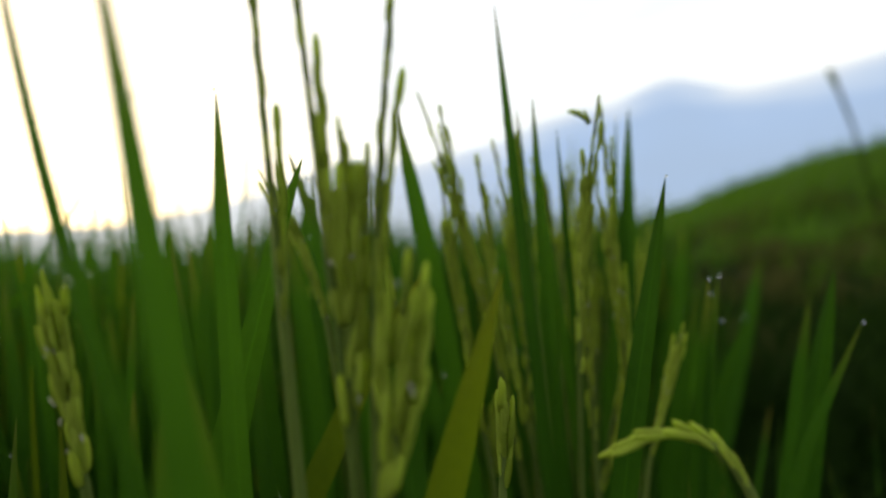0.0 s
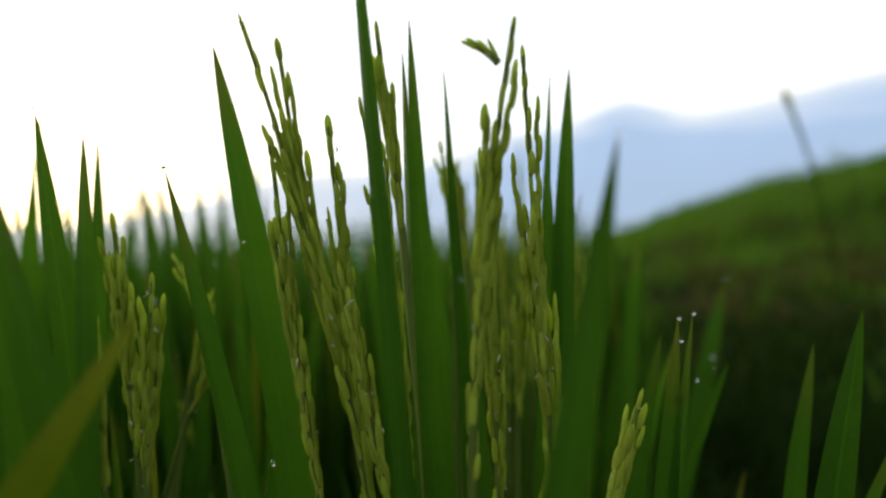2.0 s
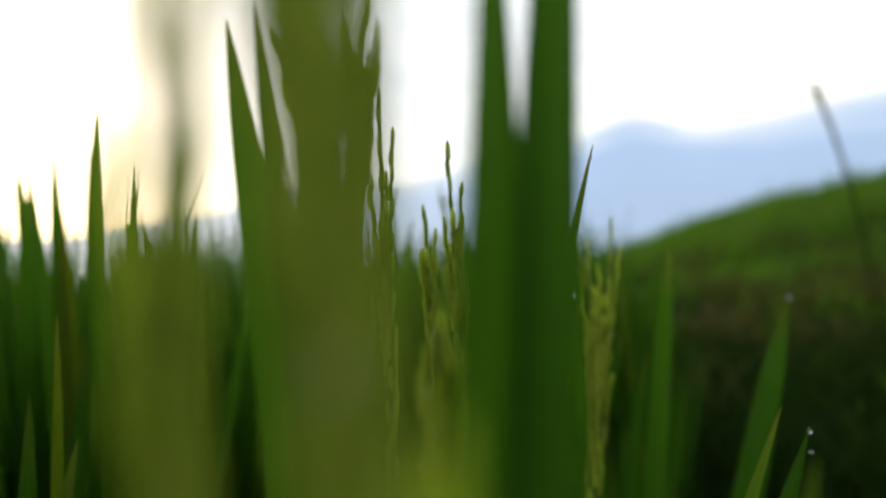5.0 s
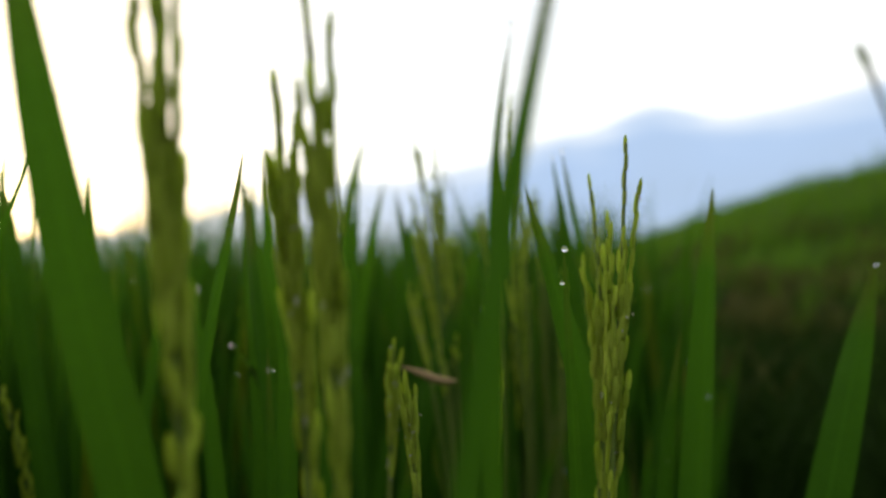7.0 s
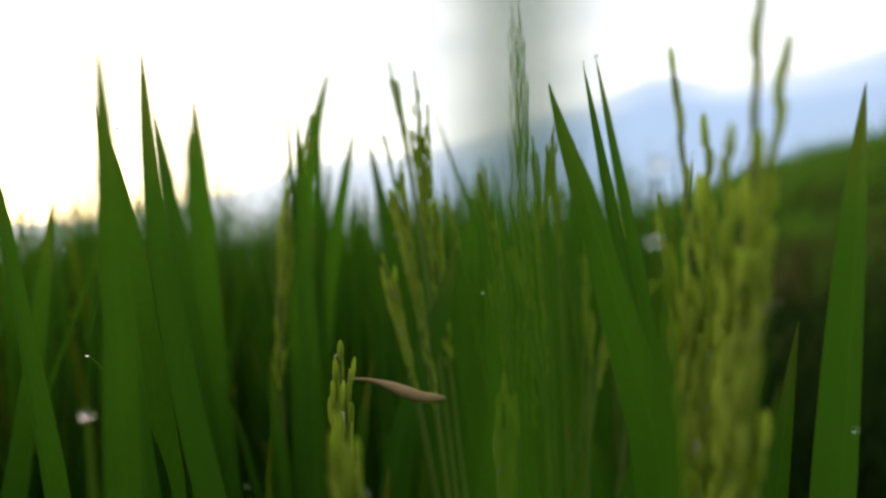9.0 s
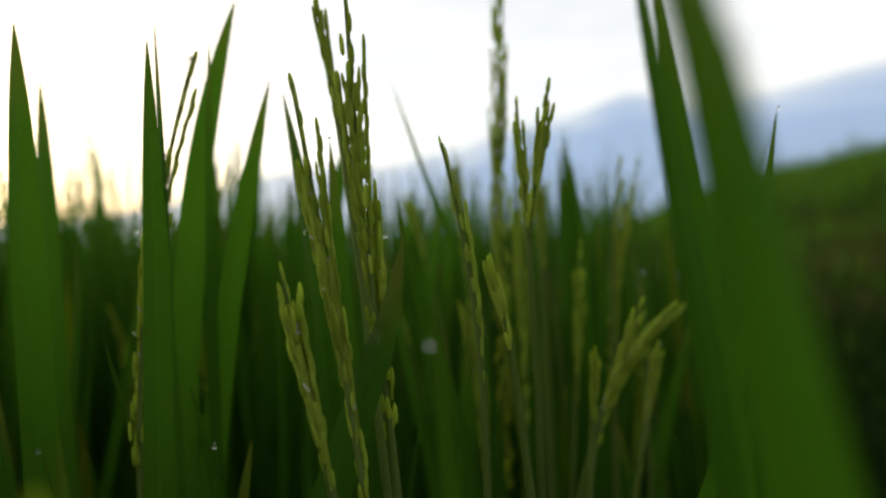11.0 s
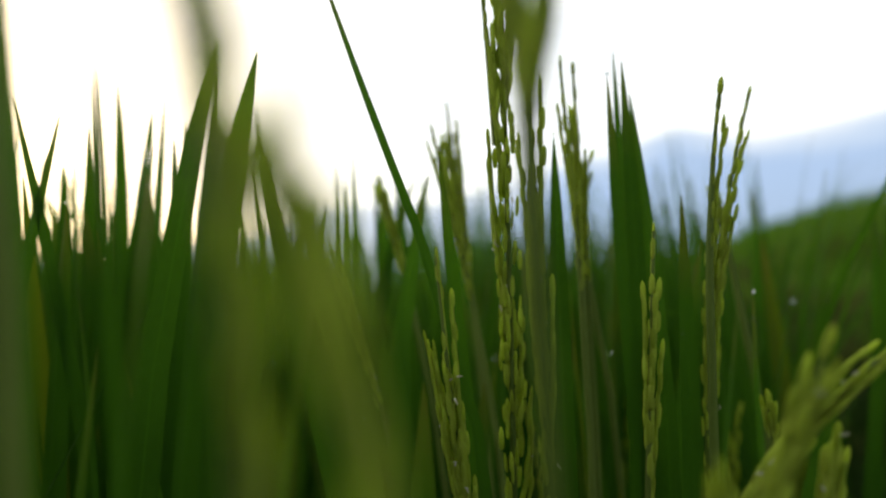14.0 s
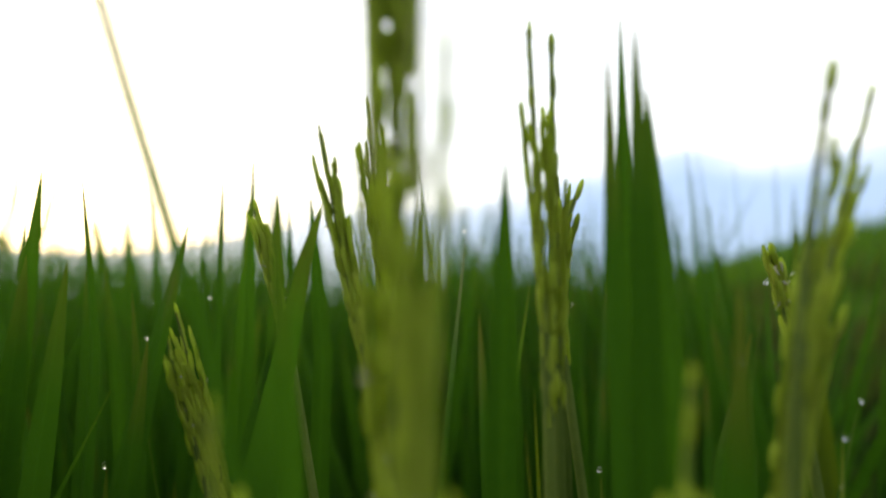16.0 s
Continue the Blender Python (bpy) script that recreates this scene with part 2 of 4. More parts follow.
def spline(tip, low, bow, base, n1=12, n2=7):
    """Points from tip through low, then bending down to the foot at base."""
    tip, low, bow, base = (Vector(v) for v in (tip, low, bow, base))
    ctrl = (tip + low) / 2 + 2 * bow
    pts = []
    for i in range(n1 + 1):
        s = (i / n1) ** 1.35
        pts.append(tip * (1 - s) ** 2 + ctrl * 2 * s * (1 - s) + low * s * s)
    d1, gap = (low - ctrl).normalized(), (base - low).length
    d2 = Vector((0, 0, -1))
    for i in range(1, n2 + 1):
        s = i / n2
        h00, h10, h01, h11 = 2 * s**3 - 3 * s**2 + 1, s**3 - 2 * s**2 + s, -2 * s**3 + 3 * s**2, s**3 - s**2
        pts.append(low * h00 + d1 * gap * h10 + base * h01 + d2 * gap * h11)
    return pts


def blade_geometry(pts, width, face, keel=0.22, twist=0.0, taper=0.042):
    """A ribbon along pts from the tip down, folded a little along its midrib; face: the angle its broad side turns to."""
    verts, faces, uvs, run = [], [], [], 0.0
    for i, p in enumerate(pts):
        if i:
            run += (p - pts[i - 1]).length
        t = (pts[min(i + 1, len(pts) - 1)] - pts[max(i - 1, 0)]).normalized()
        a = face + twist * run
        side = Vector((math.cos(a), math.sin(a), 0))
        side = (side - t * side.dot(t)).normalized()
        nor = side.cross(t)
        w = width * (1 - math.exp(-run / taper)) * 0.5 + 0.00012
        for k in (-1, -0.5, 0, 0.5, 1):
            verts.append(p + side * (w * k) + nor * (w * keel * abs(k)))
            uvs.append((0.5 + 0.5 * k, run))
    for i in range(len(pts) - 1):
        for k in range(4):
            a = 5 * i + k
            faces.append((a, a + 1, a + 6, a + 5))
    return verts, faces, uvs


def tube_geometry(pts, radii, sides=6):
    verts, faces, uvs, run = [], [], [], 0.0
    for i, p in enumerate(pts):
        if i:
            run += (p - pts[i - 1]).length
        t = (pts[min(i + 1, len(pts) - 1)] - pts[max(i - 1, 0)]).normalized()
        u = t.cross(Vector((0.31, 0.17, 0.93)) if abs(t.z) < 0.9 else Vector((1, 0.2, 0))).normalized()
        v = t.cross(u)
        for k in range(sides):
            a = 2 * math.pi * k / sides
            verts.append(p + (u * math.cos(a) + v * math.sin(a)) * radii[i])
            uvs.append((k / sides, run))
    for i in range(len(pts) - 1):
        for k in range(sides):
            a, b = sides * i + k, sides * i + (k + 1) % sides
            faces.append((a, b, b + sides, a + sides))
    return verts, faces, uvs


def grain_mesh(name, length=0.0068, width=0.0025, thick=0.0019, plump=1.0):
    """A rice spikelet: a spindle with a short beak and a seam down its side."""
    prof = ((0.0, 0.30), (0.07, 0.74), (0.24, 0.98), (0.52, 1.0), (0.78, 0.86), (0.93, 0.46), (1.0, 0.06))
    verts, faces, uvs, sides = [], [], [], 6
    for z, r in prof:
        for k in range(sides):
            a = 2 * math.pi * k / sides
            seam = 1.0 if k % 3 else 0.90
            verts.append(Vector((math.cos(a) * width / 2 * r * plump * seam, math.sin(a) * thick / 2 * r * plump, z * length)))
            uvs.append((k / sides, z * 0.01))
    for i in range(len(prof) - 1):
        for k in range(sides):
            a, b = sides * i + k, sides * i + (k + 1) % sides
            faces.append((a, b, b + sides, a + sides))
    faces.append(tuple(range(sides))[::-1])
    faces.append(tuple(len(verts) - sides + k for k in range(sides)))
    return mesh_of(name, verts, faces, GRAIN, uvs)


GRAINS = [grain_mesh("grain", 0.0080 * s, 0.0023 * w, 0.0014 * w) for s, w in ((1.0, 1.0), (0.94, 1.08), (1.06, 0.92), (0.9, 0.82), (1.0, 0.7))]


def drop_mesh(r):
    bm = bmesh.new()
    bmesh.ops.create_icosphere(bm, subdivisions=2, radius=r)
    for v in bm.verts:
        v.co.z *= 1.12 if v.co.z > 0 else 0.94
    me = bpy.data.meshes.new("dew_drop")
    bm.to_mesh(me)
    bm.free()
    me.polygons.foreach_set("use_smooth", [True] * len(me.polygons))
    me.materials.append(DEW)
    return me


DROPS = [drop_mesh(r) for r in (0.00045, 0.00065, 0.0009)]


# ---- rice plants ----
def plant(x, y, label, group="rice plants in the paddy"):
    ob = new("rice_plant", None)
    ob.location = (x, y, 0)
    return tagged(ob, label, "rice plant", group)


def leaf(p, tip, low, width, bow=(0, 0, 0), face=None, old=False, drops=0, foot=0.32, label="", taper=0.042):
    """A leaf blade of plant p, through two points of the world; it springs from a sheath at the height foot."""
    o = Vector((p.location.x, p.location.y, 0))
    rng = random.Random(hash((round(tip[0] * 1e4), round(tip[1] * 1e4), round(low[2] * 1e4))))
    base = o + Vector((rng.uniform(-0.02, 0.02), rng.uniform(-0.02, 0.02), foot))
    pts = [q - o for q in spline(tip, low, bow, base)]
    if face is None:
        # each blade turns its broad side a little another way
        face = rng.uniform(-0.75, 0.75)
        width /= math.cos(face)
    v, f, u = blade_geometry(pts, width, face, rng.uniform(0.12, 0.34), rng.uniform(-1.2, 1.2), taper)
    drops += (rng.random() < 0.30) + (rng.random() < 0.15)
    part("leaf", mesh_of("leaf", v, f, LEAF_OLD if old else LEAF, u), p, label or ("yellowing leaf blade" if old else ""))
    for k in range(drops):
        i = 0 if k == 0 and rng.random() < 0.6 else rng.randint(2, 10)
        q = pts[i] + Vector((rng.uniform(-0.3, 0.3) * width * (i > 0), -0.0008, 0.0003))
        part("dew_drop", DROPS[rng.randint(0, 2)], p, "clear dew drop", Matrix.Translation(q))
    return pts


def culm(p, top, foot=(0, 0)):
    o = Vector((p.location.x, p.location.y, 0))
    top = Vector(top) - o
    a = Vector((foot[0], foot[1], -0.02))
    pts = [a.lerp(Vector((foot[0] * 1.6, foot[1] * 1.6, top.z * 0.55)), min(1, s * 1.8)).lerp(top, s * s) for s in (i / 8 for i in range(9))]
    v, f, u = tube_geometry(pts, [0.0034 - 0.0019 * i / 8 for i in range(9)])
    part("culm", mesh_of("culm", v, f, CULM, u), p)


def strand_points(axis, start, length, side, spread, rng, lean):
    """A branch of the panicle: leaves the axis at start, runs up beside it and ends a little outside."""
    n = 7
    at = lambda s: axis[min(len(axis) - 1, max(0, int(s * (len(axis) - 1))))]  # noqa: E731
    total = sum((axis[i + 1] - axis[i]).length for i in range(len(axis) - 1))
    out = []
    for i in range(n):
        s = i / (n - 1)
        a = start + s * length / total
        if a <= 1:
            x = a * (len(axis) - 1)
            k = min(int(x), len(axis) - 2)
            p = axis[k].lerp(axis[k + 1], x - k)
        else:
            p = axis[-1] + (axis[-1] - axis[-2]).normalized() * (a - 1) * total
        off = math.sin(min(1, s * 1.6) * math.pi / 2) * spread
        out.append(p + side * off + lean * (s * s * length * 0.03))
    return out


def joined_grains(places):
    """The grains of a panicle as one mesh."""
    gv, gf, gu = [], [], []
    co = [v.co.copy() for v in GRAINS[0].vertices]
    fs = [tuple(p.vertices) for p in GRAINS[0].polygons]
    for m in places:
        b = len(gv)
        gv += [m @ c for c in co]
        gu += [(0.1 + 0.15 * (k % 6), c.z) for k, c in enumerate(co)]
        gf += [tuple(b + i for i in f) for f in fs]
    return mesh_of("ear", gv, gf, GRAIN, gu)


def panicle(p, tip, low, spread=0.006, strands=6, bow=(0, 0, 0), grains=62, long_tip=0.0, seed=0, fine=1.0, joined=False, stemless=False, stout=False):
    """An upright young panicle: a stalk, side branches close against it and rows of grains along them."""
    o = Vector((p.location.x, p.location.y, 0))
    rng = random.Random(seed * 7 + round(tip[0] * 1e4))
    tip_v, low_v, bow_v = Vector(tip) - o, Vector(low) - o, Vector(bow)
    more = 0.22 if (tip_v - low_v).length > 0.09 else 0.0
    low_v += (low_v - tip_v) * more
    below = more / (1 + more)
    ctrl = (tip_v + low_v) / 2 + 2 * bow_v
    axis = [low_v * (1 - s) ** 2 + ctrl * 2 * s * (1 - s) + tip_v * s * s for s in (i / 16 for i in range(17))]
    total = sum((axis[i + 1] - axis[i]).length for i in range(16))
    foot = Vector((rng.uniform(-0.015, 0.015), rng.uniform(-0.015, 0.015), -0.02))
    stem = [foot.lerp(low_v, s).lerp(low_v - (axis[1] - axis[0]).normalized() * 0.25 * (1 - s), s) for s in (i / 6 for i in range(6))] + axis
    if stemless:
        stem = stem[5:6] * 6 + axis
    v, f, u = tube_geometry(stem[6:], [0.0011 - 0.0007 * i / 16 for i in range(17)], 5) if stemless else tube_geometry(stem, [0.0022 - 0.0008 * min(1, i / 6) for i in range(6)] + [0.0013 - 0.0009 * i / 16 for i in range(17)], 5)
    pan = part("panicle", mesh_of("panicle", v, f, CULM, u), p, "upright panicle of pale green unripe grains")
    placed, core = [], []
    body = max(3, round(strands * 1.25)) if strands > 2 else 1
    tips = 1 if strands < 4 else 3
    spread *= 0.85
    step = 0.0026 * fine * min(1.0, 0.0028 / spread)
    for i in range(round(total * (below + (0.90 if stout else 0.66) * (1 - below)) / step) if strands > 2 else 0):
        s = i * step / total + rng.uniform(0, 0.01)
        x = min(0.95 if stout else 0.74, s) * 16
        k = int(x)
        ang = rng.uniform(0, 6.283)
        out = Vector((math.cos(ang), math.sin(ang), 0))
        pos = axis[k].lerp(axis[k + 1], x - k) + out * spread * (1.1 - (0.35 if stout else 1.1) * s) * rng.uniform(0.15, 0.95)
        way = ((axis[k + 1] - axis[k]).normalized() + out * rng.uniform(0.0, 0.12)).normalized()
        rot = way.to_track_quat("Z", "Y").to_matrix().to_4x4() @ Matrix.Rotation(ang, 4, "Z")
        core.append(Matrix.Translation(pos) @ rot @ Matrix.Scale(rng.uniform(0.85, 1.05) * fine, 4))
    for j in range(body + tips):
        ang = 2 * math.pi * (j / body + rng.uniform(-0.06, 0.06))
        side = Vector((math.cos(ang), math.sin(ang) * 0.8, 0))
        start = below * 0.7 + (1 - below) * (0.01 + (0.66 if stout else 0.42) * (j / body) * rng.uniform(0.8, 1.1))
        length = min(rng.uniform(0.038, 0.062), max(min(0.025, total * 0.7), total * (0.80 - start)))
        wide = spread * rng.uniform(0.55, 1.1) * (1.2 - (0.4 if stout else 0.9) * start)
        if j >= body:
            # the thin ends: one row of grains each
            k = j - body
            length = min(rng.uniform(0.060, 0.090), total * 0.9)
            start = max(0.0, (1.0, 0.90, 0.80)[k] - length / total)
            side = Vector(((0.1, 1.0, -1.0)[k] * rng.uniform(0.7, 1.3), 0.2, 0))
            wide = spread * (0.2 if k == 0 else rng.uniform(0.5, 0.9))
        br = strand_points(axis, start, length, side, wide, rng, side)
        bv, bf, bu = tube_geometry(br, [0.0006] * len(br), 4)
        part("branch", mesh_of("branch", bv, bf, GRAIN, bu), pan)
        k = max(3, round(length / (fine * (0.0054 if j < body else 0.0058))))
        for i in range(k):
            s = (i + 0.4) / k * (len(br) - 1)
            q = int(min(s, len(br) - 2))
            pos = br[q].lerp(br[q + 1], s - q)
            d = (br[q + 1] - br[q]).normalized()
            flip = 1 if i % 2 else -1
            out = Vector((math.cos(ang + 1.57 * flip + rng.uniform(-0.7, 0.7)), math.sin(ang + 1.57 * flip + rng.uniform(-0.7, 0.7)), 0))
            way = (d + out * rng.uniform(-0.02, 0.09)).normalized()
            rot = way.to_track_quat("Z", "Y").to_matrix().to_4x4() @ Matrix.Rotation(rng.uniform(0, 6.3), 4, "Z")
            sc = rng.uniform(0.86, 1.08) * fine * (1.0 if j < body else 0.90)
            placed.append(Matrix.Translation(pos + out * 0.0004) @ rot @ Matrix.Diagonal((sc, sc, sc, 1)))
    if strands > 3:
        # a few pale anthers still hang from the spikelets
        av, af, au = [], [], []
        for _ in range(rng.randint(5, 11)):
            q = rng.choice(placed).translation + Vector((rng.uniform(-0.0018, 0.0018), -rng.uniform(0.0004, 0.0016), rng.uniform(0.0, 0.004)))
            tv, tf, tu = tube_geometry([q, q + Vector((rng.uniform(-0.0008, 0.0008), 0, rng.uniform(-0.0012, 0.0004))), q + Vector((rng.uniform(-0.0012, 0.0012), 0, rng.uniform(-0.0024, 0.0004)))], [0.00022, 0.00030, 0.00018], 4)
            b = len(av)
            av, au = av + tv, au + tu
            af += [tuple(b + x for x in f) for f in tf]
        tagged(part("anther", mesh_of("anther", av, af, ANTHER, au), pan, "tiny cream-white anthers"), kind="stuff")
    if joined:
        core += placed
    if core:
        tagged(part("ear", joined_grains(core), pan), kind="stuff")
    if not joined:
        for m in placed:
            part("grain", GRAINS[rng.choice((0, 0, 1, 1, 2, 2, 3, 4))], pan, "", m)
    return pan


def sheaths(p, count=5):
    """The stems of the plant, wrapped in leaf sheaths, from the mud up."""
    rng = random.Random(round(p.location.x * 1e4) + 5)
    for k in range(count):
        a = k * 6.283 / count + rng.uniform(-0.3, 0.3)
        r = rng.uniform(0.006, 0.022)
        top = (p.location.x + math.cos(a) * r * 1.7, p.location.y + math.sin(a) * r * 1.7, rng.uniform(0.34, 0.46))
        culm(p, top, (math.cos(a) * r, math.sin(a) * r))


# ---- ground: paddy, bank and hillside in one sheet ----
def smooth01(x):
    x = max(0.0, min(1.0, x))
    return x * x * (3 - 2 * x)


def ground_height(x, y):
    """Flat mud in the paddy, a low ditch along its side, then a grassy hill that climbs on the far right."""
    z = 0.0
    if y > 4:
        across = x - 0.30 * (y - 13)
        up = max(0.0, min(1.0, (across - 2.8) / 9.2))
        z += 2.25 * (0.65 * up + 0.35 * smooth01(up)) * smooth01((y - 6) / 8) * (1 - 0.6 * smooth01((y - 26) / 50))
    z += 0.10 * noise.noise(Vector((x * 0.35, y * 0.35, 0))) * smooth01((x - 1.2) / 2)
    z -= (0.045 * max(0.0, -x - 0.6) * smooth01((30 + x) / 20) + 0.022 * min(20.0, max(0.0, y - 1.3))) * (1 - 0.6 * smooth01((x - 1.0) / 3))
    # beyond the fields the land falls away into the valley
    z -= 0.075 * min(2200.0, max(0.0, math.hypot(x, y) - 34))
    return z


def build_ground():
    def axis(near, far, n):
        t = np.linspace(-1, 1, n)
        return np.sign(t) * (near * np.abs(t) + (far - near) * np.abs(t) ** 6)

    xs, ys = axis(26, 4200, 121), axis(26, 4200, 121) + 8
    verts = [(float(x), float(y), ground_height(float(x), float(y))) for y in ys for x in xs]
    n = len(xs)
    faces = [(j * n + i, j * n + i + 1, (j + 1) * n + i + 1, (j + 1) * n + i) for j in range(len(ys) - 1) for i in range(n - 1)]
    ob = new("ground", mesh_of("ground", verts, faces, SOIL))
    tagged(ob, "dark wet soil of the paddy, the bank and the hillside", "ground", kind="structure")


build_ground()


def build_mountains():
    """A ridge three kilometres off: a rounded summit, a saddle and long falling shoulders."""
    verts, faces, uvs, rows, n = [], [], [], 9, 140
    for i in range(n):
        az = -75 + 150 * i / (n - 1)
        el = 8.2 + 2.0 * math.sin((az - 8) * 0.05) + 2.6 * math.exp(-((az - 21) / 4.6) ** 2) + 1.6 * math.exp(-((az - 11) / 5) ** 2)
        el += 1.5 * smooth01((az - 27) / 20) - 3.6 * smooth01((-6 - az) / 30) + 0.8 * math.exp(-((az + 11) / 5) ** 2)
        el += 0.25 * noise.noise(Vector((az * 0.25, 0, 0))) + 0.1 * noise.noise(Vector((az * 0.9, 3, 0)))
        for j in range(rows):
            s = j / (rows - 1)
            r = 2000 + 1000 * s
            top = 3000 * math.tan(radians(el))
            z = -240 + (top + 240) * s**0.8 + 40 * noise.noise(Vector((az * 0.2, s * 3, 5))) * s * (1 - s) * 4
            verts.append((r * math.sin(radians(az)), r * math.cos(radians(az)), z))
            uvs.append((az / 150, s))
    for i in range(n - 1):
        for j in range(rows - 1):
            a = i * rows + j
            faces.append((a, a + rows, a + rows + 1, a + 1))
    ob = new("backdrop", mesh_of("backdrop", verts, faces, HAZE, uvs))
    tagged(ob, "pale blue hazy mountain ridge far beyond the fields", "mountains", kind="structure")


build_mountains()


# ---- far field and bank greenery ----
def blades_object(name, spots, material, label, category, rng, lean=0.35, segs=4, keel=0.2):
    """Many grass-like blades in one mesh; spots give foot, height and width."""
    verts, faces, uvs = [], [], []
    for x, y, z, h, w in spots:
        a, l = rng.uniform(0, 6.283), abs(rng.gauss(0, lean)) * h
        dx, dy = math.cos(a) * l, math.sin(a) * l
        f = rng.uniform(0, 3.14)
        sx, sy = math.cos(f), math.sin(f)
        k0 = len(verts)
        for i in range(segs + 1):
            s = i / segs
            q = w * 0.5 * (1 - s**2.4) + 0.0002
            px, py, pz = x + dx * s * s, y + dy * s * s, z + h * s * (1 - 0.12 * s * lean)
            verts += [(px - sx * q, py - sy * q, pz), (px + sx * q, py + sy * q, pz)]
            uvs += [(0, h * (1 - s)), (1, h * (1 - s))]
            if i:
                b = k0 + 2 * i
                faces.append((b - 2, b - 1, b + 1, b))
    ob = new(name, mesh_of(name, verts, faces, material, uvs))
    return tagged(ob, label, category, kind="stuff")


def edge_x(y):
    """The paddy's edge beside the bank."""
    return 0.19 + 0.27 * min(y, 2.2) + 0.08 * max(0.0, y - 2.2) + 0.04 * math.sin(y * 1.7)


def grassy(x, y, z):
    """How far bright grass has taken over from the shade-coloured weeds: in ragged patches, more of it higher up the
    slope.
    """
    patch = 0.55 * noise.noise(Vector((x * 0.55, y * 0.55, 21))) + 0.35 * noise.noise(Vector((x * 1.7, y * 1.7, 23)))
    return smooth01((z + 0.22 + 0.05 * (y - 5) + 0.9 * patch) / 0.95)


def build_field():
    rng = random.Random(11)
    spots = []
    while len(spots) < 30000:
        d = 1.15 + 26 * rng.random() ** 2.4
        az = rng.uniform(-0.95, 0.95)
        x, y = d * math.sin(az) * 1.05, d * math.cos(az)
        if x > edge_x(y) + 0.25 * (y > 6) * (y - 6) or y < 0.3 or (y < 1.25 and abs(x - 0.25) < 0.45):
            continue
        tall = 0.64 + 0.05 * noise.noise(Vector((x * 1.3, y * 1.3, 2))) + 0.05 * noise.noise(Vector((x * 4.5, y * 4.5, 6)))
        z = ground_height(x, y)
        high = (tall - 0.22) * rng.uniform(0.55, 1.04)
        if rng.random() < (0.14 if d < 3 else 0.06):
            high += rng.uniform(0.02, 0.13) * (1.3 if noise.noise(Vector((x * 2.5, y * 2.5, 9))) > 0 else 0.5)
        spots.append((x, y, z + 0.22, high, rng.uniform(0.007, 0.013) * (1 + 0.10 * d)))
    # the same paddy goes on beside and behind
    while len(spots) < 56000:
        d, az = 0.35 + 12 * rng.random() ** 1.5, rng.uniform(0.75, 5.53)
        x, y = d * math.sin(az), d * math.cos(az) + 0.1
        if x > edge_x(max(y, -3.0)) or (abs(x) < 0.28 and y > -0.25) or math.hypot(x, y) < 0.30:
            continue
        spots.append((x, y, ground_height(x, y) + 0.10, 0.30 + 0.30 * rng.random(), rng.uniform(0.008, 0.014) * (1 + 0.10 * d)))
    blades_object("rice_field", spots, LEAF, "dense green rice filling the paddy", "rice field", rng, 0.22)
    spots = []
    while len(spots) < 32000:
        x, y = rng.triangular(-2.4, 0.7, -0.1), rng.triangular(-1.0, 2.8, 0.6)
        if x > edge_x(y) - 0.07:
            continue
        spots.append((x, y, 0.06, rng.uniform(0.10, 0.42), rng.uniform(0.007, 0.013)))
    blades_object("rice_understory", spots, LEAF, "shaded lower leaves of the rice stand", "rice leaves", rng, 0.16, 4)
    # single tall leaves that stand up out of the canopy beside and beyond the lane
    spots = []
    while len(spots) < 16000:
        x, y = rng.uniform(-2.0, 0.75), rng.uniform(0.25, 2.4)
        aside = abs(x - 0.27 * min(y, 0.8))
        if x > edge_x(y) - 0.10 or (y < 1.12 and aside < 0.30):
            continue
        clump = noise.noise(Vector((x * 6, y * 6, 4)))
        if rng.random() > 0.45 + 0.9 * clump:
            continue
        top = min(0.87, 0.68 + 0.17 * rng.random() ** 1.2 + 0.11 * clump) + 0.02 * (x < -0.1)
        spots.append((x, y, 0.2, top - 0.2, rng.uniform(0.008, 0.013)))
    blades_object("rice_leaves", spots, LEAF, "tall narrow leaf tips standing out of the rice", "rice leaves", rng, 0.13, 6)
    # foot of the bank: low weeds, shade in their colour, thickest beside the paddy
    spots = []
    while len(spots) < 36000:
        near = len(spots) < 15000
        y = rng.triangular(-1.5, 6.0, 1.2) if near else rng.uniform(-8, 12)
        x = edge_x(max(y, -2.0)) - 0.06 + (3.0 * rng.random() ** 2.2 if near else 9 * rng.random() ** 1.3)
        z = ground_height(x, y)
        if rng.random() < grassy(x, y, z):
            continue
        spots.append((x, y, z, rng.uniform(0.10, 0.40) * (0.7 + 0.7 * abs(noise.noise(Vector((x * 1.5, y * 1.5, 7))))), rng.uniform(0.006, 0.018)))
    blades_object("weeds", spots, WEED, "weeds along the foot of the bank, shade put into their dark colour", "weeds", rng, 0.6, 3)
    spots = []
    while len(spots) < 42000:
        y = 1.4 + 28 * rng.random() ** 1.5
        x = 0.6 + rng.random() * (8 + y * 0.9)
        z = ground_height(x, y)
        rise = smooth01((z + 0.2) / 0.8)
        if rng.random() > grassy(x, y, z) or x < edge_x(y) + 0.3:
            continue
        spots.append((x, y, z, rng.uniform(0.12, 0.46) * (0.55 + 0.45 * rise) * (1 + 2.4 * max(0.0, noise.noise(Vector((x * 0.8, y * 0.8, 8))))), rng.uniform(0.012, 0.028)))
    blades_object("hill_grass", spots, GRASS, "bright green grass covering the hillside", "grass", rng, 0.45, 3)
    # brown withered weeds in patches low on the slope
    spots = []
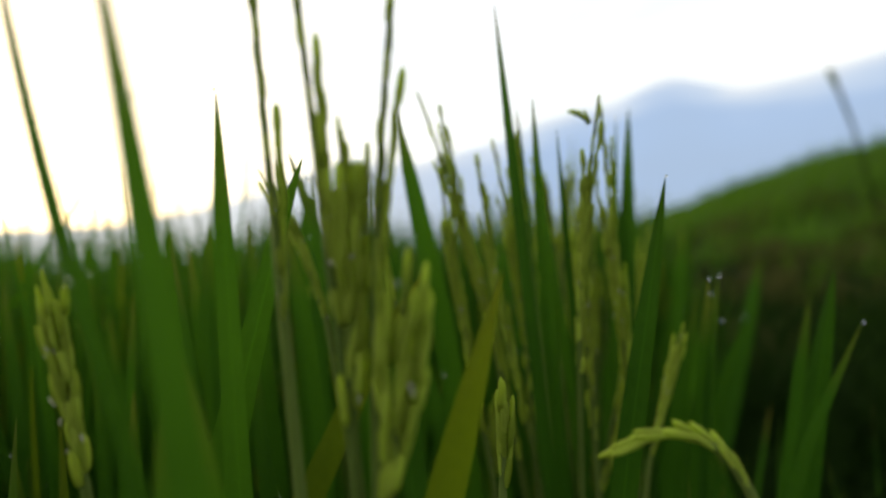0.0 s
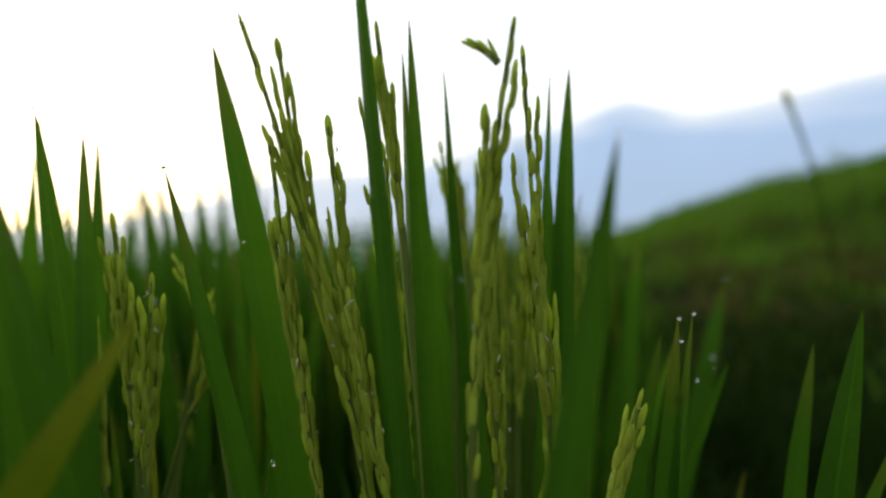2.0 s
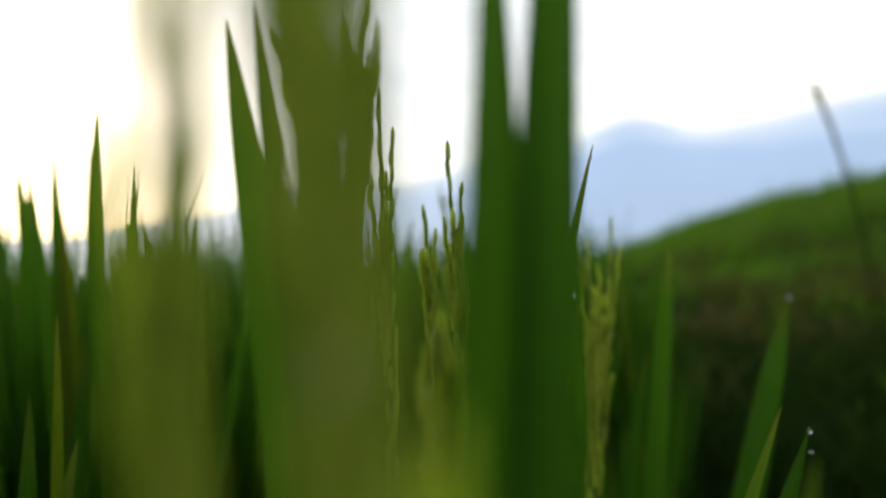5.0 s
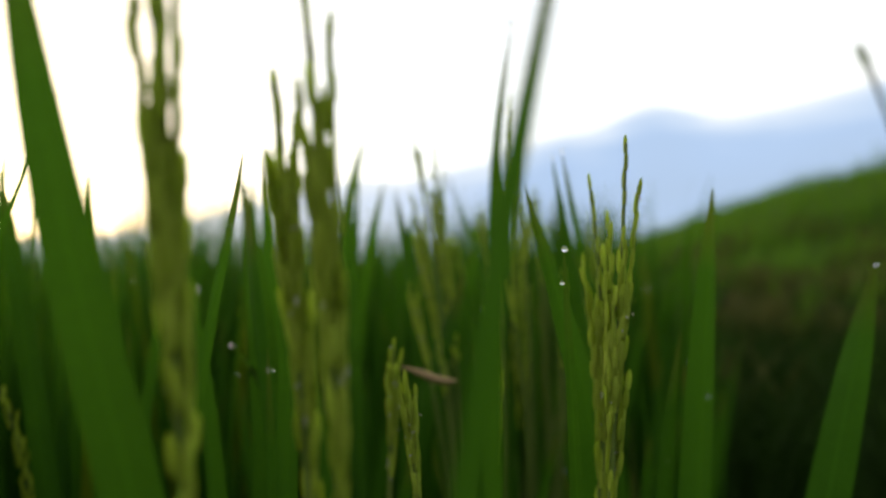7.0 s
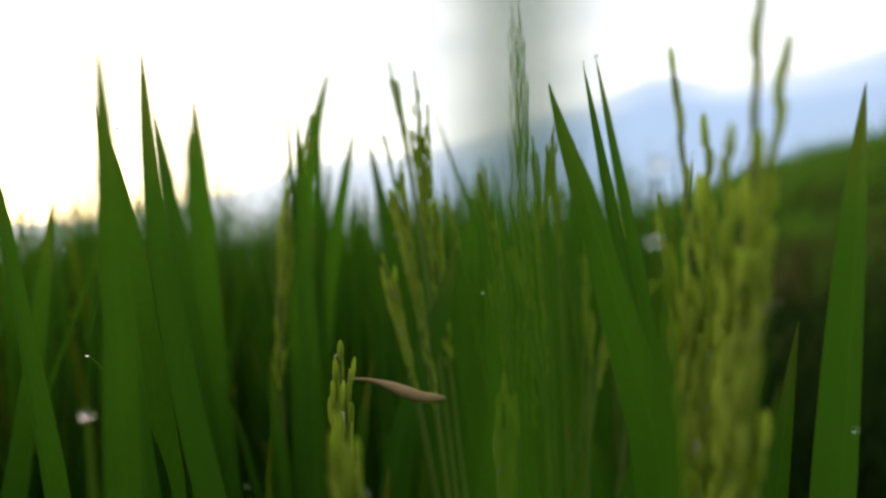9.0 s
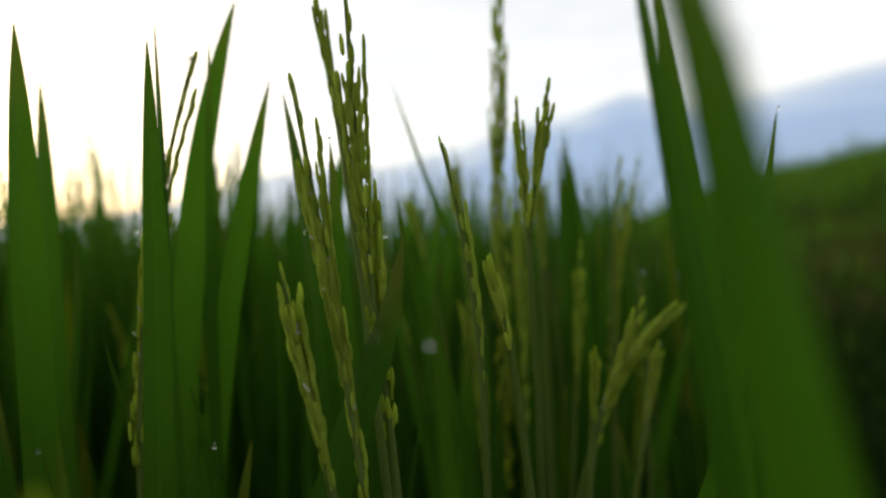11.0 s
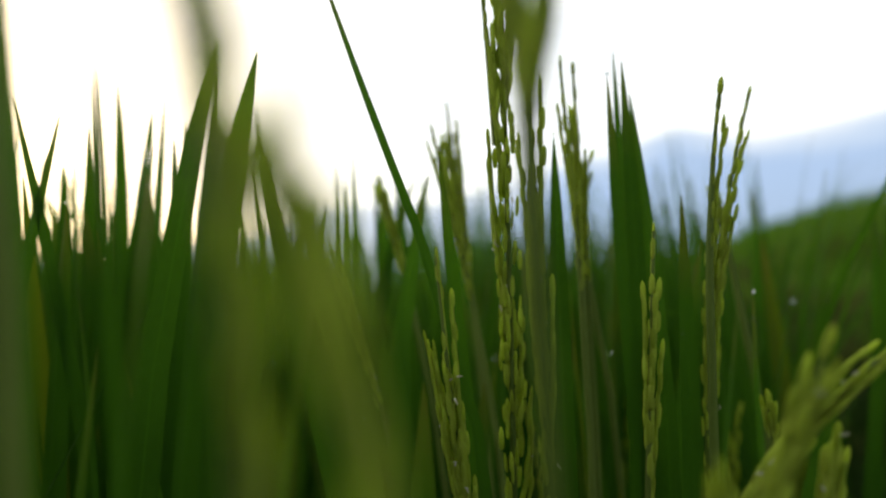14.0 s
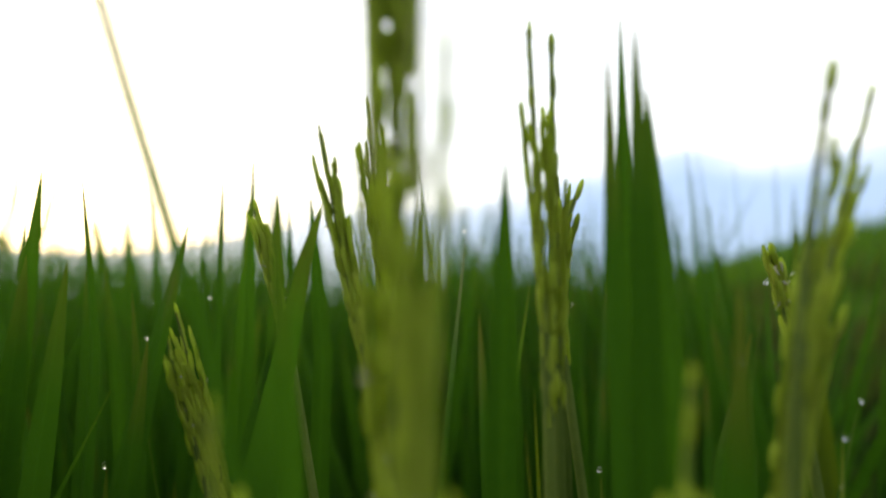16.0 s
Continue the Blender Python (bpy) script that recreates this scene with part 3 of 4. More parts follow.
    while len(spots) < 7000:
        y = rng.uniform(2.5, 12)
        x = edge_x(y) + 0.4 + rng.random() * (3 + y * 0.7)
        z = ground_height(x, y)
        if noise.noise(Vector((x * 0.7, y * 0.7, 12))) < 0.12 or z > 0.75:
            continue
        spots.append((x, y, z, rng.uniform(0.12, 0.45), rng.uniform(0.008, 0.02)))
    blades_object("dry_weeds", spots, DRY_WEED, "brown withered weeds in patches low on the slope", "weeds", rng, 0.7, 3)


build_field()


# ---- the rice plants that the path runs past ----
a0 = plant(0.0340, 0.2092, "green rice plant with one tall broad pointed leaf")
leaf(a0, (0.0268, 0.2470, 0.8927), (0.0318, 0.2430, 0.7307), 0.0058, taper=0.06)
sheaths(a0)
a = plant(0.0410, 0.2437, "green rice plant with narrow leaves and upright unripe panicles")
leaf(a, (0.0402, 0.2500, 0.8540), (0.0399, 0.2487, 0.7562), 0.0062)
leaf(a, (0.0480, 0.2423, 0.8380), (0.0487, 0.2414, 0.7710), 0.0034)
leaf(a, (0.0383, 0.2883, 0.8581), (0.0380, 0.2875, 0.8014), 0.0055)
leaf(a, (0.0985, 0.3042, 0.8556), (0.0911, 0.3037, 0.7577), 0.0104)
leaf(a, (0.0885, 0.2944, 0.8486), (0.0833, 0.2939, 0.7799), 0.0047)
leaf(a, (0.0726, 0.1922, 0.8114), (0.0523, 0.1890, 0.7185), 0.0092)
panicle(a, (-0.0095, 0.2734, 0.8646), (0.0185, 0.2698, 0.7209), spread=0.0022, strands=6, bow=(0.0041, -0.0002, 0.0008), fine=1.05, seed=6)
panicle(a, (0.0003, 0.2772, 0.8574), (0.0137, 0.2752, 0.7642), spread=0.0015, strands=4, bow=(-0.0015, 0.0001, -0.0002), fine=1.05, seed=7)
panicle(a, (0.0154, 0.2660, 0.8304), (0.0272, 0.2639, 0.7228), spread=0.0020, strands=5, bow=(-0.0020, 0.0001, -0.0002), fine=1.05, seed=8)
panicle(a, (-0.0023, 0.2704, 0.8267), (0.0071, 0.2685, 0.7225), spread=0.0020, strands=6, bow=(-0.0010, 0.0001, -0.0001), fine=1.05, seed=9)
panicle(a, (0.0655, 0.2398, 0.8479), (0.0520, 0.2390, 0.7556), spread=0.0016, strands=5, bow=(-0.0020, 0.0002, 0.0005), fine=1.05, seed=10)
panicle(a, (0.0729, 0.2640, 0.8481), (0.0754, 0.2622, 0.7196), spread=0.0030, strands=6, bow=(-0.0005, 0.0000, -0.0000), fine=1.05, seed=11)
panicle(a, (0.0604, 0.2731, 0.8196), (0.0602, 0.2717, 0.7166), spread=0.0021, strands=6, fine=1.05, seed=12)
panicle(a, (0.0548, 0.2400, 0.8436), (0.0615, 0.2396, 0.8389), spread=0.0015, strands=2, bow=(0.0004, 0.0000, 0.0004), stemless=True, fine=0.7, seed=13)
sheaths(a)
a1 = plant(0.0095, 0.2822, "green rice plant with tall narrow pointed leaves")
leaf(a1, (-0.0222, 0.2874, 0.8624), (-0.0056, 0.2847, 0.7310), 0.0125, bow=(0.0009, -0.0001, 0.0001))
leaf(a1, (-0.0335, 0.2722, 0.8210), (-0.0182, 0.2701, 0.7390), 0.0093)
sheaths(a1)
a2 = plant(-0.0710, 0.2969, "green rice plant with narrow leaves and upright unripe panicles")
leaf(a2, (-0.0861, 0.3003, 0.8470), (-0.0805, 0.2990, 0.7777), 0.0106)
leaf(a2, (-0.0664, 0.2916, 0.8365), (-0.0692, 0.2910, 0.7780), 0.0102)
leaf(a2, (-0.0781, 0.3236, 0.8409), (-0.0816, 0.3231, 0.7833), 0.0072)
leaf(a2, (-0.0608, 0.2280, 0.8365), (-0.0539, 0.2271, 0.8118), 0.0080)
panicle(a2, (-0.0781, 0.2453, 0.8308), (-0.0552, 0.2427, 0.7659), spread=0.0016, strands=5, bow=(0.0029, -0.0001, 0.0010), fine=1.05, seed=4)
panicle(a2, (-0.0454, 0.2861, 0.7879), (-0.0508, 0.2855, 0.7198), spread=0.0024, strands=5, fine=1.05, seed=5)
panicle(a2, (-0.0842, 0.3190, 0.7796), (-0.0809, 0.3179, 0.7081), spread=0.0028, strands=5, joined=True, fine=1.05, seed=6)
panicle(a2, (-0.0592, 0.2920, 0.8083), (-0.0550, 0.2905, 0.7279), spread=0.0019, strands=5, bow=(0.0000, -0.0000, 0.0000), fine=1.05, seed=7)
panicle(a2, (-0.0346, 0.2901, 0.7909), (-0.0297, 0.2894, 0.7650), spread=0.0015, strands=3, joined=True, fine=1.05, seed=8)
panicle(a2, (-0.0456, 0.3403, 0.7784), (-0.0565, 0.3406, 0.7417), spread=0.0016, strands=3, joined=True, fine=1.05, seed=9)
sheaths(a2)
a5 = plant(-0.0966, 0.1655, "green rice plant with tall narrow pointed leaves")
leaf(a5, (-0.0412, 0.1697, 0.8246), (-0.0490, 0.1691, 0.8065), 0.0110)
leaf(a5, (-0.0480, 0.2099, 0.8250), (-0.0391, 0.2089, 0.8041), 0.0090)
sheaths(a5)
a3 = plant(0.0440, 0.2647, "green rice stem bearing upright unripe panicles")
panicle(a3, (0.0308, 0.2683, 0.8578), (0.0351, 0.2671, 0.7993), spread=0.0015, strands=3, fine=1.05, seed=0)
panicle(a3, (0.0243, 0.2794, 0.8392), (0.0309, 0.2773, 0.7264), spread=0.0022, strands=7, bow=(0.0027, -0.0002, 0.0002), fine=1.05, seed=1)
sheaths(a3)
r1 = plant(0.1381, 0.2654, "green rice plant with tall narrow pointed leaves")
leaf(r1, (0.1740, 0.2654, 0.7676), (0.1623, 0.2654, 0.7108), 0.0115)
leaf(r1, (0.1844, 0.3022, 0.7497), (0.1769, 0.3021, 0.7103), 0.0089)
leaf(r1, (0.1690, 0.2423, 0.7472), (0.1435, 0.2408, 0.6992), 0.0091)
sheaths(r1)
r2 = plant(0.1039, 0.2816, "green rice plant with narrow leaves and upright unripe panicles")
leaf(r2, (0.1290, 0.2824, 0.7671), (0.1209, 0.2821, 0.7107), 0.0101, drops=3)
leaf(r2, (0.1241, 0.2827, 0.7657), (0.1172, 0.2824, 0.7109), 0.0087, drops=2)
leaf(r2, (0.1308, 0.3114, 0.7560), (0.1196, 0.3115, 0.7114), 0.0097)
leaf(r2, (0.1668, 0.3290, 0.7391), (0.1494, 0.3296, 0.7025), 0.0114)
panicle(r2, (0.1021, 0.2632, 0.7464), (0.0826, 0.2612, 0.6877), spread=0.0015, strands=4, joined=True, fine=1.05, seed=4)
sheaths(r2)
m1 = plant(-0.1007, 0.1940, "green rice plant with tall narrow pointed leaves")
leaf(m1, (-0.0091, 0.1979, 0.7875), (-0.0320, 0.1969, 0.7547), 0.0119, old=True)
leaf(m1, (0.0110, 0.1272, 0.7898), (-0.0041, 0.1255, 0.7438), 0.0127, old=True)
sheaths(m1)
a4 = plant(0.0017, 0.2985, "green rice stem bearing upright unripe panicles")
panicle(a4, (0.0167, 0.3046, 0.7079), (0.0129, 0.3030, 0.6674), spread=0.0020, strands=4, joined=True, fine=1.05, seed=0)
panicle(a4, (0.0877, 0.2792, 0.7310), (0.0616, 0.2767, 0.6650), spread=0.0017, strands=4, joined=True, fine=1.05, seed=1)
panicle(a4, (0.0326, 0.1288, 0.7472), (0.0629, 0.1289, 0.7351), spread=0.0015, strands=3, bow=(0.0032, 0.0003, 0.0079), joined=True, fine=1.05, seed=2)
panicle(a4, (0.0110, 0.1588, 0.7532), (0.0087, 0.1578, 0.7251), spread=0.0015, strands=3, joined=True, fine=1.05, seed=3)
panicle(a4, (0.0879, 0.2850, 0.7431), (0.0721, 0.2834, 0.6970), spread=0.0015, strands=4, joined=True, fine=1.05, seed=4)
sheaths(a4)
n0 = plant(-0.0341, 0.1152, "green rice plant with narrow leaves and upright unripe panicles")
panicle(n0, (-0.0370, 0.1214, 0.8582), (-0.0358, 0.1190, 0.7804), spread=0.0015, strands=2, joined=True, fine=1.05, seed=0)
leaf(n0, (-0.0547, 0.1434, 0.8386), (-0.0561, 0.1417, 0.7834), 0.0060)
sheaths(n0)
n1 = plant(-0.0304, 0.0751, "green rice plant with tall narrow pointed leaves")
leaf(n1, (-0.0466, 0.0810, 0.8485), (-0.0401, 0.0789, 0.7804), 0.0064, bow=(0.0003, 0.0000, 0.0000), taper=0.05)
leaf(n1, (-0.0678, 0.0909, 0.8559), (-0.0560, 0.0887, 0.7807), 0.0046, bow=(-0.0016, -0.0000, -0.0003), taper=0.03)
sheaths(n1)
n2 = plant(-0.0184, 0.1108, "green rice stem bearing upright unripe panicles")
panicle(n2, (-0.0265, 0.1162, 0.8482), (-0.0239, 0.1145, 0.7916), spread=0.0015, strands=2, joined=True, fine=1.05, seed=0)
panicle(n2, (-0.0202, 0.1155, 0.8218), (-0.0223, 0.1136, 0.7632), spread=0.0032, strands=6, bow=(0.0004, 0.0000, -0.0000), joined=True, fine=1.05, seed=1)
panicle(n2, (-0.0080, 0.1164, 0.8456), (-0.0160, 0.1144, 0.7842), spread=0.0015, strands=2, bow=(-0.0005, -0.0000, 0.0001), joined=True, fine=1.05, seed=2)
sheaths(n2)
n3 = plant(-0.0342, 0.1054, "green rice plant with narrow leaves and upright unripe panicles")
panicle(n3, (-0.0087, 0.1110, 0.7939), (-0.0159, 0.1094, 0.7476), spread=0.0046, strands=6, joined=True, fine=1.05, seed=0)
leaf(n3, (-0.0495, 0.0991, 0.7892), (-0.0492, 0.0981, 0.7578), 0.0204)
sheaths(n3)
n5 = plant(-0.0720, 0.1238, "green rice stem bearing upright unripe panicles")
panicle(n5, (-0.0923, 0.1287, 0.7960), (-0.0866, 0.1273, 0.7496), spread=0.0017, strands=5, joined=True, fine=1.05, seed=0)
sheaths(n5)
i = plant(0.0615, 0.3498, "green rice plant with narrow leaves and upright unripe panicles")
panicle(i, (0.0530, 0.3489, 0.8370), (0.0560, 0.3492, 0.7722), spread=0.0015, strands=5, bow=(0.0023, -0.0001, 0.0001), fine=1.05, seed=0)
panicle(i, (0.0582, 0.3487, 0.8272), (0.0618, 0.3488, 0.7866), spread=0.0015, strands=4, fine=1.05, seed=1)
panicle(i, (0.0703, 0.3359, 0.8307), (0.0644, 0.3367, 0.7735), spread=0.0019, strands=5, fine=1.05, seed=2)
panicle(i, (0.0803, 0.3264, 0.7746), (0.0766, 0.3267, 0.7195), spread=0.0015, strands=4, fine=1.05, seed=3)
leaf(i, (0.0405, 0.3540, 0.8366), (0.0454, 0.3540, 0.7902), 0.0108)
leaf(i, (0.0893, 0.3067, 0.8291), (0.0874, 0.3073, 0.7763), 0.0090)
leaf(i, (0.0524, 0.3276, 0.8279), (0.0549, 0.3275, 0.7992), 0.0069)
sheaths(i)
i2 = plant(-0.0527, 0.4069, "green rice plant with narrow leaves and upright unripe panicles")
leaf(i2, (-0.0543, 0.4057, 0.8008), (-0.0538, 0.4060, 0.7508), 0.0084)
leaf(i2, (-0.0188, 0.3537, 0.7744), (-0.0222, 0.3542, 0.7349), 0.0108, drops=2)
panicle(i2, (-0.0534, 0.3242, 0.7945), (-0.0514, 0.3242, 0.7338), spread=0.0015, strands=5, bow=(0.0108, -0.0007, 0.0003), joined=True, fine=1.05, seed=2)
sheaths(i2)
i3 = plant(0.1808, 0.4938, "green rice plant with tall narrow pointed leaves")
leaf(i3, (0.2184, 0.4402, 0.7153), (0.2069, 0.4411, 0.6815), 0.0086, drops=2)
leaf(i3, (0.1703, 0.3806, 0.7423), (0.1590, 0.3813, 0.7101), 0.0097)
sheaths(i3)
b = plant(0.0736, 0.4255, "green rice plant with narrow leaves and upright unripe panicles")
leaf(b, (0.0430, 0.4242, 0.8331), (0.0567, 0.4248, 0.7370), 0.0088, bow=(-0.0018, 0.0001, -0.0003))
panicle(b, (0.0672, 0.4231, 0.8395), (0.0666, 0.4247, 0.7241), spread=0.0022, strands=8, seed=1)
panicle(b, (0.0809, 0.4422, 0.8022), (0.0834, 0.4434, 0.7153), spread=0.0020, strands=6, seed=2)
panicle(b, (0.0895, 0.4318, 0.8220), (0.0899, 0.4333, 0.7190), spread=0.0017, strands=6, bow=(0.0014, -0.0000, 0.0000), seed=3)
sheaths(b)
b3 = plant(0.0856, 0.4125, "green rice plant with tall narrow pointed leaves")
leaf(b3, (0.1330, 0.4079, 0.8181), (0.1195, 0.4093, 0.7661), 0.0043, bow=(-0.0003, 0.0000, 0.0001))
leaf(b3, (0.1278, 0.4378, 0.8081), (0.1222, 0.4379, 0.7680), 0.0036, bow=(-0.0011, 0.0000, 0.0002), drops=2)
sheaths(b3)
b4 = plant(0.1511, 0.5182, "green rice stem bearing upright unripe panicles")
panicle(b4, (0.1760, 0.5178, 0.7985), (0.1637, 0.5180, 0.6822), spread=0.0037, strands=6, bow=(0.0004, -0.0000, -0.0000), seed=0)
panicle(b4, (0.1685, 0.5373, 0.7885), (0.1630, 0.5373, 0.6739), spread=0.0039, strands=6, bow=(0.0041, -0.0001, -0.0002), seed=1)
sheaths(b4)
b5 = plant(0.1989, 0.5625, "green rice plant with tall narrow pointed leaves")
leaf(b5, (0.2259, 0.5621, 0.7862), (0.2120, 0.5623, 0.6599), 0.0146)
leaf(b5, (0.3160, 0.5947, 0.7479), (0.2873, 0.5951, 0.6407), 0.0156, drops=1)
leaf(b5, (0.2151, 0.5763, 0.7259), (0.2034, 0.5764, 0.6544), 0.0065, bow=(-0.0008, 0.0000, 0.0001), drops=2)
sheaths(b5)
b6 = plant(0.1849, 0.6300, "green rice plant with tall narrow pointed leaves")
leaf(b6, (0.1805, 0.6300, 0.8144), (0.1925, 0.6300, 0.7276), 0.0054, face=0.0)
leaf(b6, (0.1483, 0.5585, 0.7910), (0.1542, 0.5579, 0.7668), 0.0150, bow=(-0.0003, -0.0000, -0.0001), face=0.0, taper=0.06)
leaf(b6, (0.1487, 0.4975, 0.7648), (0.1485, 0.4975, 0.7220), 0.0047, drops=2)
sheaths(b6)
b7 = plant(0.0086, 0.5205, "green rice plant with narrow leaves and upright unripe panicles")
leaf(b7, (0.0496, 0.5199, 0.8036), (0.0385, 0.5200, 0.7608), 0.0052, bow=(0.0005, -0.0000, -0.0001), drops=1)
leaf(b7, (0.0599, 0.5289, 0.7982), (0.0588, 0.5289, 0.7473), 0.0072)
leaf(b7, (0.0509, 0.5291, 0.7370), (0.0491, 0.5291, 0.6851), 0.0066, drops=2)
panicle(b7, (0.0982, 0.5266, 0.7234), (0.0998, 0.5265, 0.6789), spread=0.0015, strands=4, seed=3)
panicle(b7, (0.0912, 0.5735, 0.7293), (0.0858, 0.5736, 0.6684), spread=0.0018, strands=4, seed=4)
sheaths(b7)
b8 = plant(0.1184, 0.5517, "green rice stem bearing upright unripe panicles")
panicle(b8, (0.1319, 0.5564, 0.7196), (0.1282, 0.5551, 0.6744), spread=0.0015, strands=4, seed=0)
sheaths(b8)
b9 = plant(0.0692, 0.5511, "green rice plant with tall narrow pointed leaves")
leaf(b9, (0.0549, 0.5558, 0.8046), (0.0615, 0.5536, 0.7009), 0.0073, bow=(-0.0027, -0.0000, -0.0002), drops=1)
leaf(b9, (0.0619, 0.6760, 0.8114), (0.0606, 0.6747, 0.7497), 0.0076)
leaf(b9, (0.0320, 0.5756, 0.7988), (0.0330, 0.5748, 0.7566), 0.0105)
leaf(b9, (0.1330, 0.6041, 0.7449), (0.1346, 0.6027, 0.6943), 0.0068, drops=1)
sheaths(b9)
b10 = plant(0.0176, 0.5725, "green rice plant with tall narrow pointed leaves")
leaf(b10, (0.0010, 0.5756, 0.7990), (0.0044, 0.5750, 0.7684), 0.0090)
leaf(b10, (0.0288, 0.5840, 0.7961), (0.0319, 0.5830, 0.7566), 0.0160)
leaf(b10, (0.0194, 0.5821, 0.7310), (0.0365, 0.5811, 0.6877), 0.0064, bow=(0.0040, 0.0001, 0.0016), drops=1)
sheaths(b10)
c = plant(0.1968, 0.6090, "green rice plant with tall narrow pointed leaves")
leaf(c, (0.1729, 0.6194, 0.8101), (0.1825, 0.6152, 0.7300), 0.0056, face=0.0)
sheaths(c)
c1 = plant(0.0115, 0.6792, "green rice plant with tall narrow pointed leaves")
leaf(c1, (-0.0081, 0.6917, 0.8248), (0.0020, 0.6852, 0.6982), 0.0136, bow=(0.0004, -0.0000, 0.0000))
leaf(c1, (0.0009, 0.7179, 0.8342), (0.0002, 0.7151, 0.7275), 0.0116)
leaf(c1, (-0.0263, 0.7749, 0.8319), (-0.0281, 0.7727, 0.7438), 0.0125)
sheaths(c1)
c2 = plant(0.0459, 0.7097, "green rice plant with narrow leaves and upright unripe panicles")
leaf(c2, (0.0481, 0.7154, 0.8303), (0.0471, 0.7128, 0.7322), 0.0042)
leaf(c2, (0.0650, 0.7534, 0.8532), (0.0435, 0.7514, 0.7636), 0.0100, bow=(-0.0020, 0.0002, 0.0004))
leaf(c2, (0.0623, 0.7258, 0.8262), (0.0575, 0.7312, 0.7832), 0.0049)
panicle(c2, (0.0592, 0.7183, 0.8203), (0.0370, 0.7164, 0.7051), spread=0.0035, strands=5, bow=(-0.0052, 0.0003, 0.0010), fine=0.86, seed=3)
sheaths(c2)
c3 = plant(0.1235, 0.6742, "green rice plant with narrow leaves and upright unripe panicles")
panicle(c3, (0.0987, 0.6813, 0.7998), (0.1101, 0.6780, 0.6989), spread=0.0024, strands=6, bow=(0.0008, -0.0000, 0.0001), fine=0.86, seed=0)
panicle(c3, (0.1142, 0.6939, 0.8294), (0.1191, 0.6908, 0.7167), spread=0.0033, strands=9, bow=(-0.0011, 0.0001, -0.0000), stout=True, fine=0.86, seed=1)
panicle(c3, (0.1016, 0.7184, 0.8418), (0.1074, 0.7169, 0.7944), spread=0.0015, strands=3, fine=0.86, seed=2)
panicle(c3, (0.0947, 0.6705, 0.7470), (0.1049, 0.6684, 0.6859), spread=0.0015, strands=5, bow=(0.0001, -0.0000, 0.0000), fine=0.86, seed=3)
leaf(c3, (0.1026, 0.7270, 0.7905), (0.1035, 0.7251, 0.7184), 0.0100)
sheaths(c3)
c4 = plant(0.0748, 0.6833, "green rice plant with narrow leaves and upright unripe panicles")
leaf(c4, (0.1274, 0.6847, 0.7544), (0.1126, 0.6843, 0.7100), 0.0149, bow=(0.0016, -0.0001, -0.0005), drops=1)
panicle(c4, (0.1407, 0.6897, 0.7818), (0.1492, 0.6886, 0.7047), spread=0.0013, strands=2, bow=(0.0020, 0.0000, 0.0000), fine=0.86, seed=1)
panicle(c4, (0.1528, 0.6859, 0.7440), (0.1580, 0.6862, 0.7181), spread=0.0015, strands=3, joined=True, fine=0.86, seed=2)
sheaths(c4)
c5 = plant(0.1500, 0.7380, "green rice plant with narrow leaves and upright unripe panicles")
panicle(c5, (0.1707, 0.7226, 0.8011), (0.1725, 0.7222, 0.7500), spread=0.0013, strands=3, fine=0.86, seed=0)
panicle(c5, (0.1798, 0.7111, 0.8028), (0.1730, 0.7215, 0.7540), spread=0.0015, strands=3, stemless=True, fine=0.86, seed=1)
leaf(c5, (0.2268, 0.6603, 0.7811), (0.2220, 0.6597, 0.7513), 0.0074)
sheaths(c5)
c6 = plant(0.0249, 0.7520, "green rice plant with tall narrow pointed leaves")
leaf(c6, (0.0773, 0.7495, 0.8192), (0.0538, 0.7506, 0.7246), 0.0090, bow=(-0.0007, 0.0000, 0.0002))
leaf(c6, (0.0856, 0.7325, 0.8106), (0.0939, 0.7326, 0.7306), 0.0100, bow=(0.0002, -0.0000, 0.0000))
sheaths(c6)
c7 = plant(0.1095, 0.7497, "green rice plant with tall narrow pointed leaves")
leaf(c7, (0.1106, 0.7344, 0.7741), (0.1113, 0.7346, 0.7155), 0.0095, drops=1)
leaf(c7, (0.1144, 0.7740, 0.7885), (0.1075, 0.7747, 0.7383), 0.0070)
leaf(c7, (0.0996, 0.8105, 0.8058), (0.0916, 0.8109, 0.7775), 0.0075)
sheaths(c7)
c8 = plant(0.1533, 0.7632, "green rice plant with tall narrow pointed leaves")
leaf(c8, (0.1251, 0.7631, 0.7705), (0.1335, 0.7632, 0.7202), 0.0066, bow=(-0.0015, 0.0000, -0.0002), drops=1)
leaf(c8, (0.1239, 0.8290, 0.8394), (0.1518, 0.8306, 0.7480), 0.0030, bow=(-0.0006, -0.0000, -0.0002))
sheaths(c8)
c9 = plant(0.1685, 0.8225, "green rice stem bearing upright unripe panicles")
panicle(c9, (0.1568, 0.8191, 0.7409), (0.1621, 0.8207, 0.6425), spread=0.0037, strands=5, fine=0.86, seed=0)
panicle(c9, (0.2202, 0.8195, 0.7444), (0.2126, 0.8208, 0.6569), spread=0.0015, strands=3, fine=0.86, seed=1)
panicle(c9, (0.2005, 0.7401, 0.7034), (0.1975, 0.7405, 0.6731), spread=0.0015, strands=3, joined=True, fine=0.86, seed=2)
sheaths(c9)
c10 = plant(0.1380, 0.7839, "green rice stem bearing upright unripe panicles")
panicle(c10, (0.2639, 0.7796, 0.7187), (0.2102, 0.7815, 0.6474), spread=0.0024, strands=5, bow=(-0.0077, 0.0002, 0.0058), joined=True, fine=0.86, seed=0)
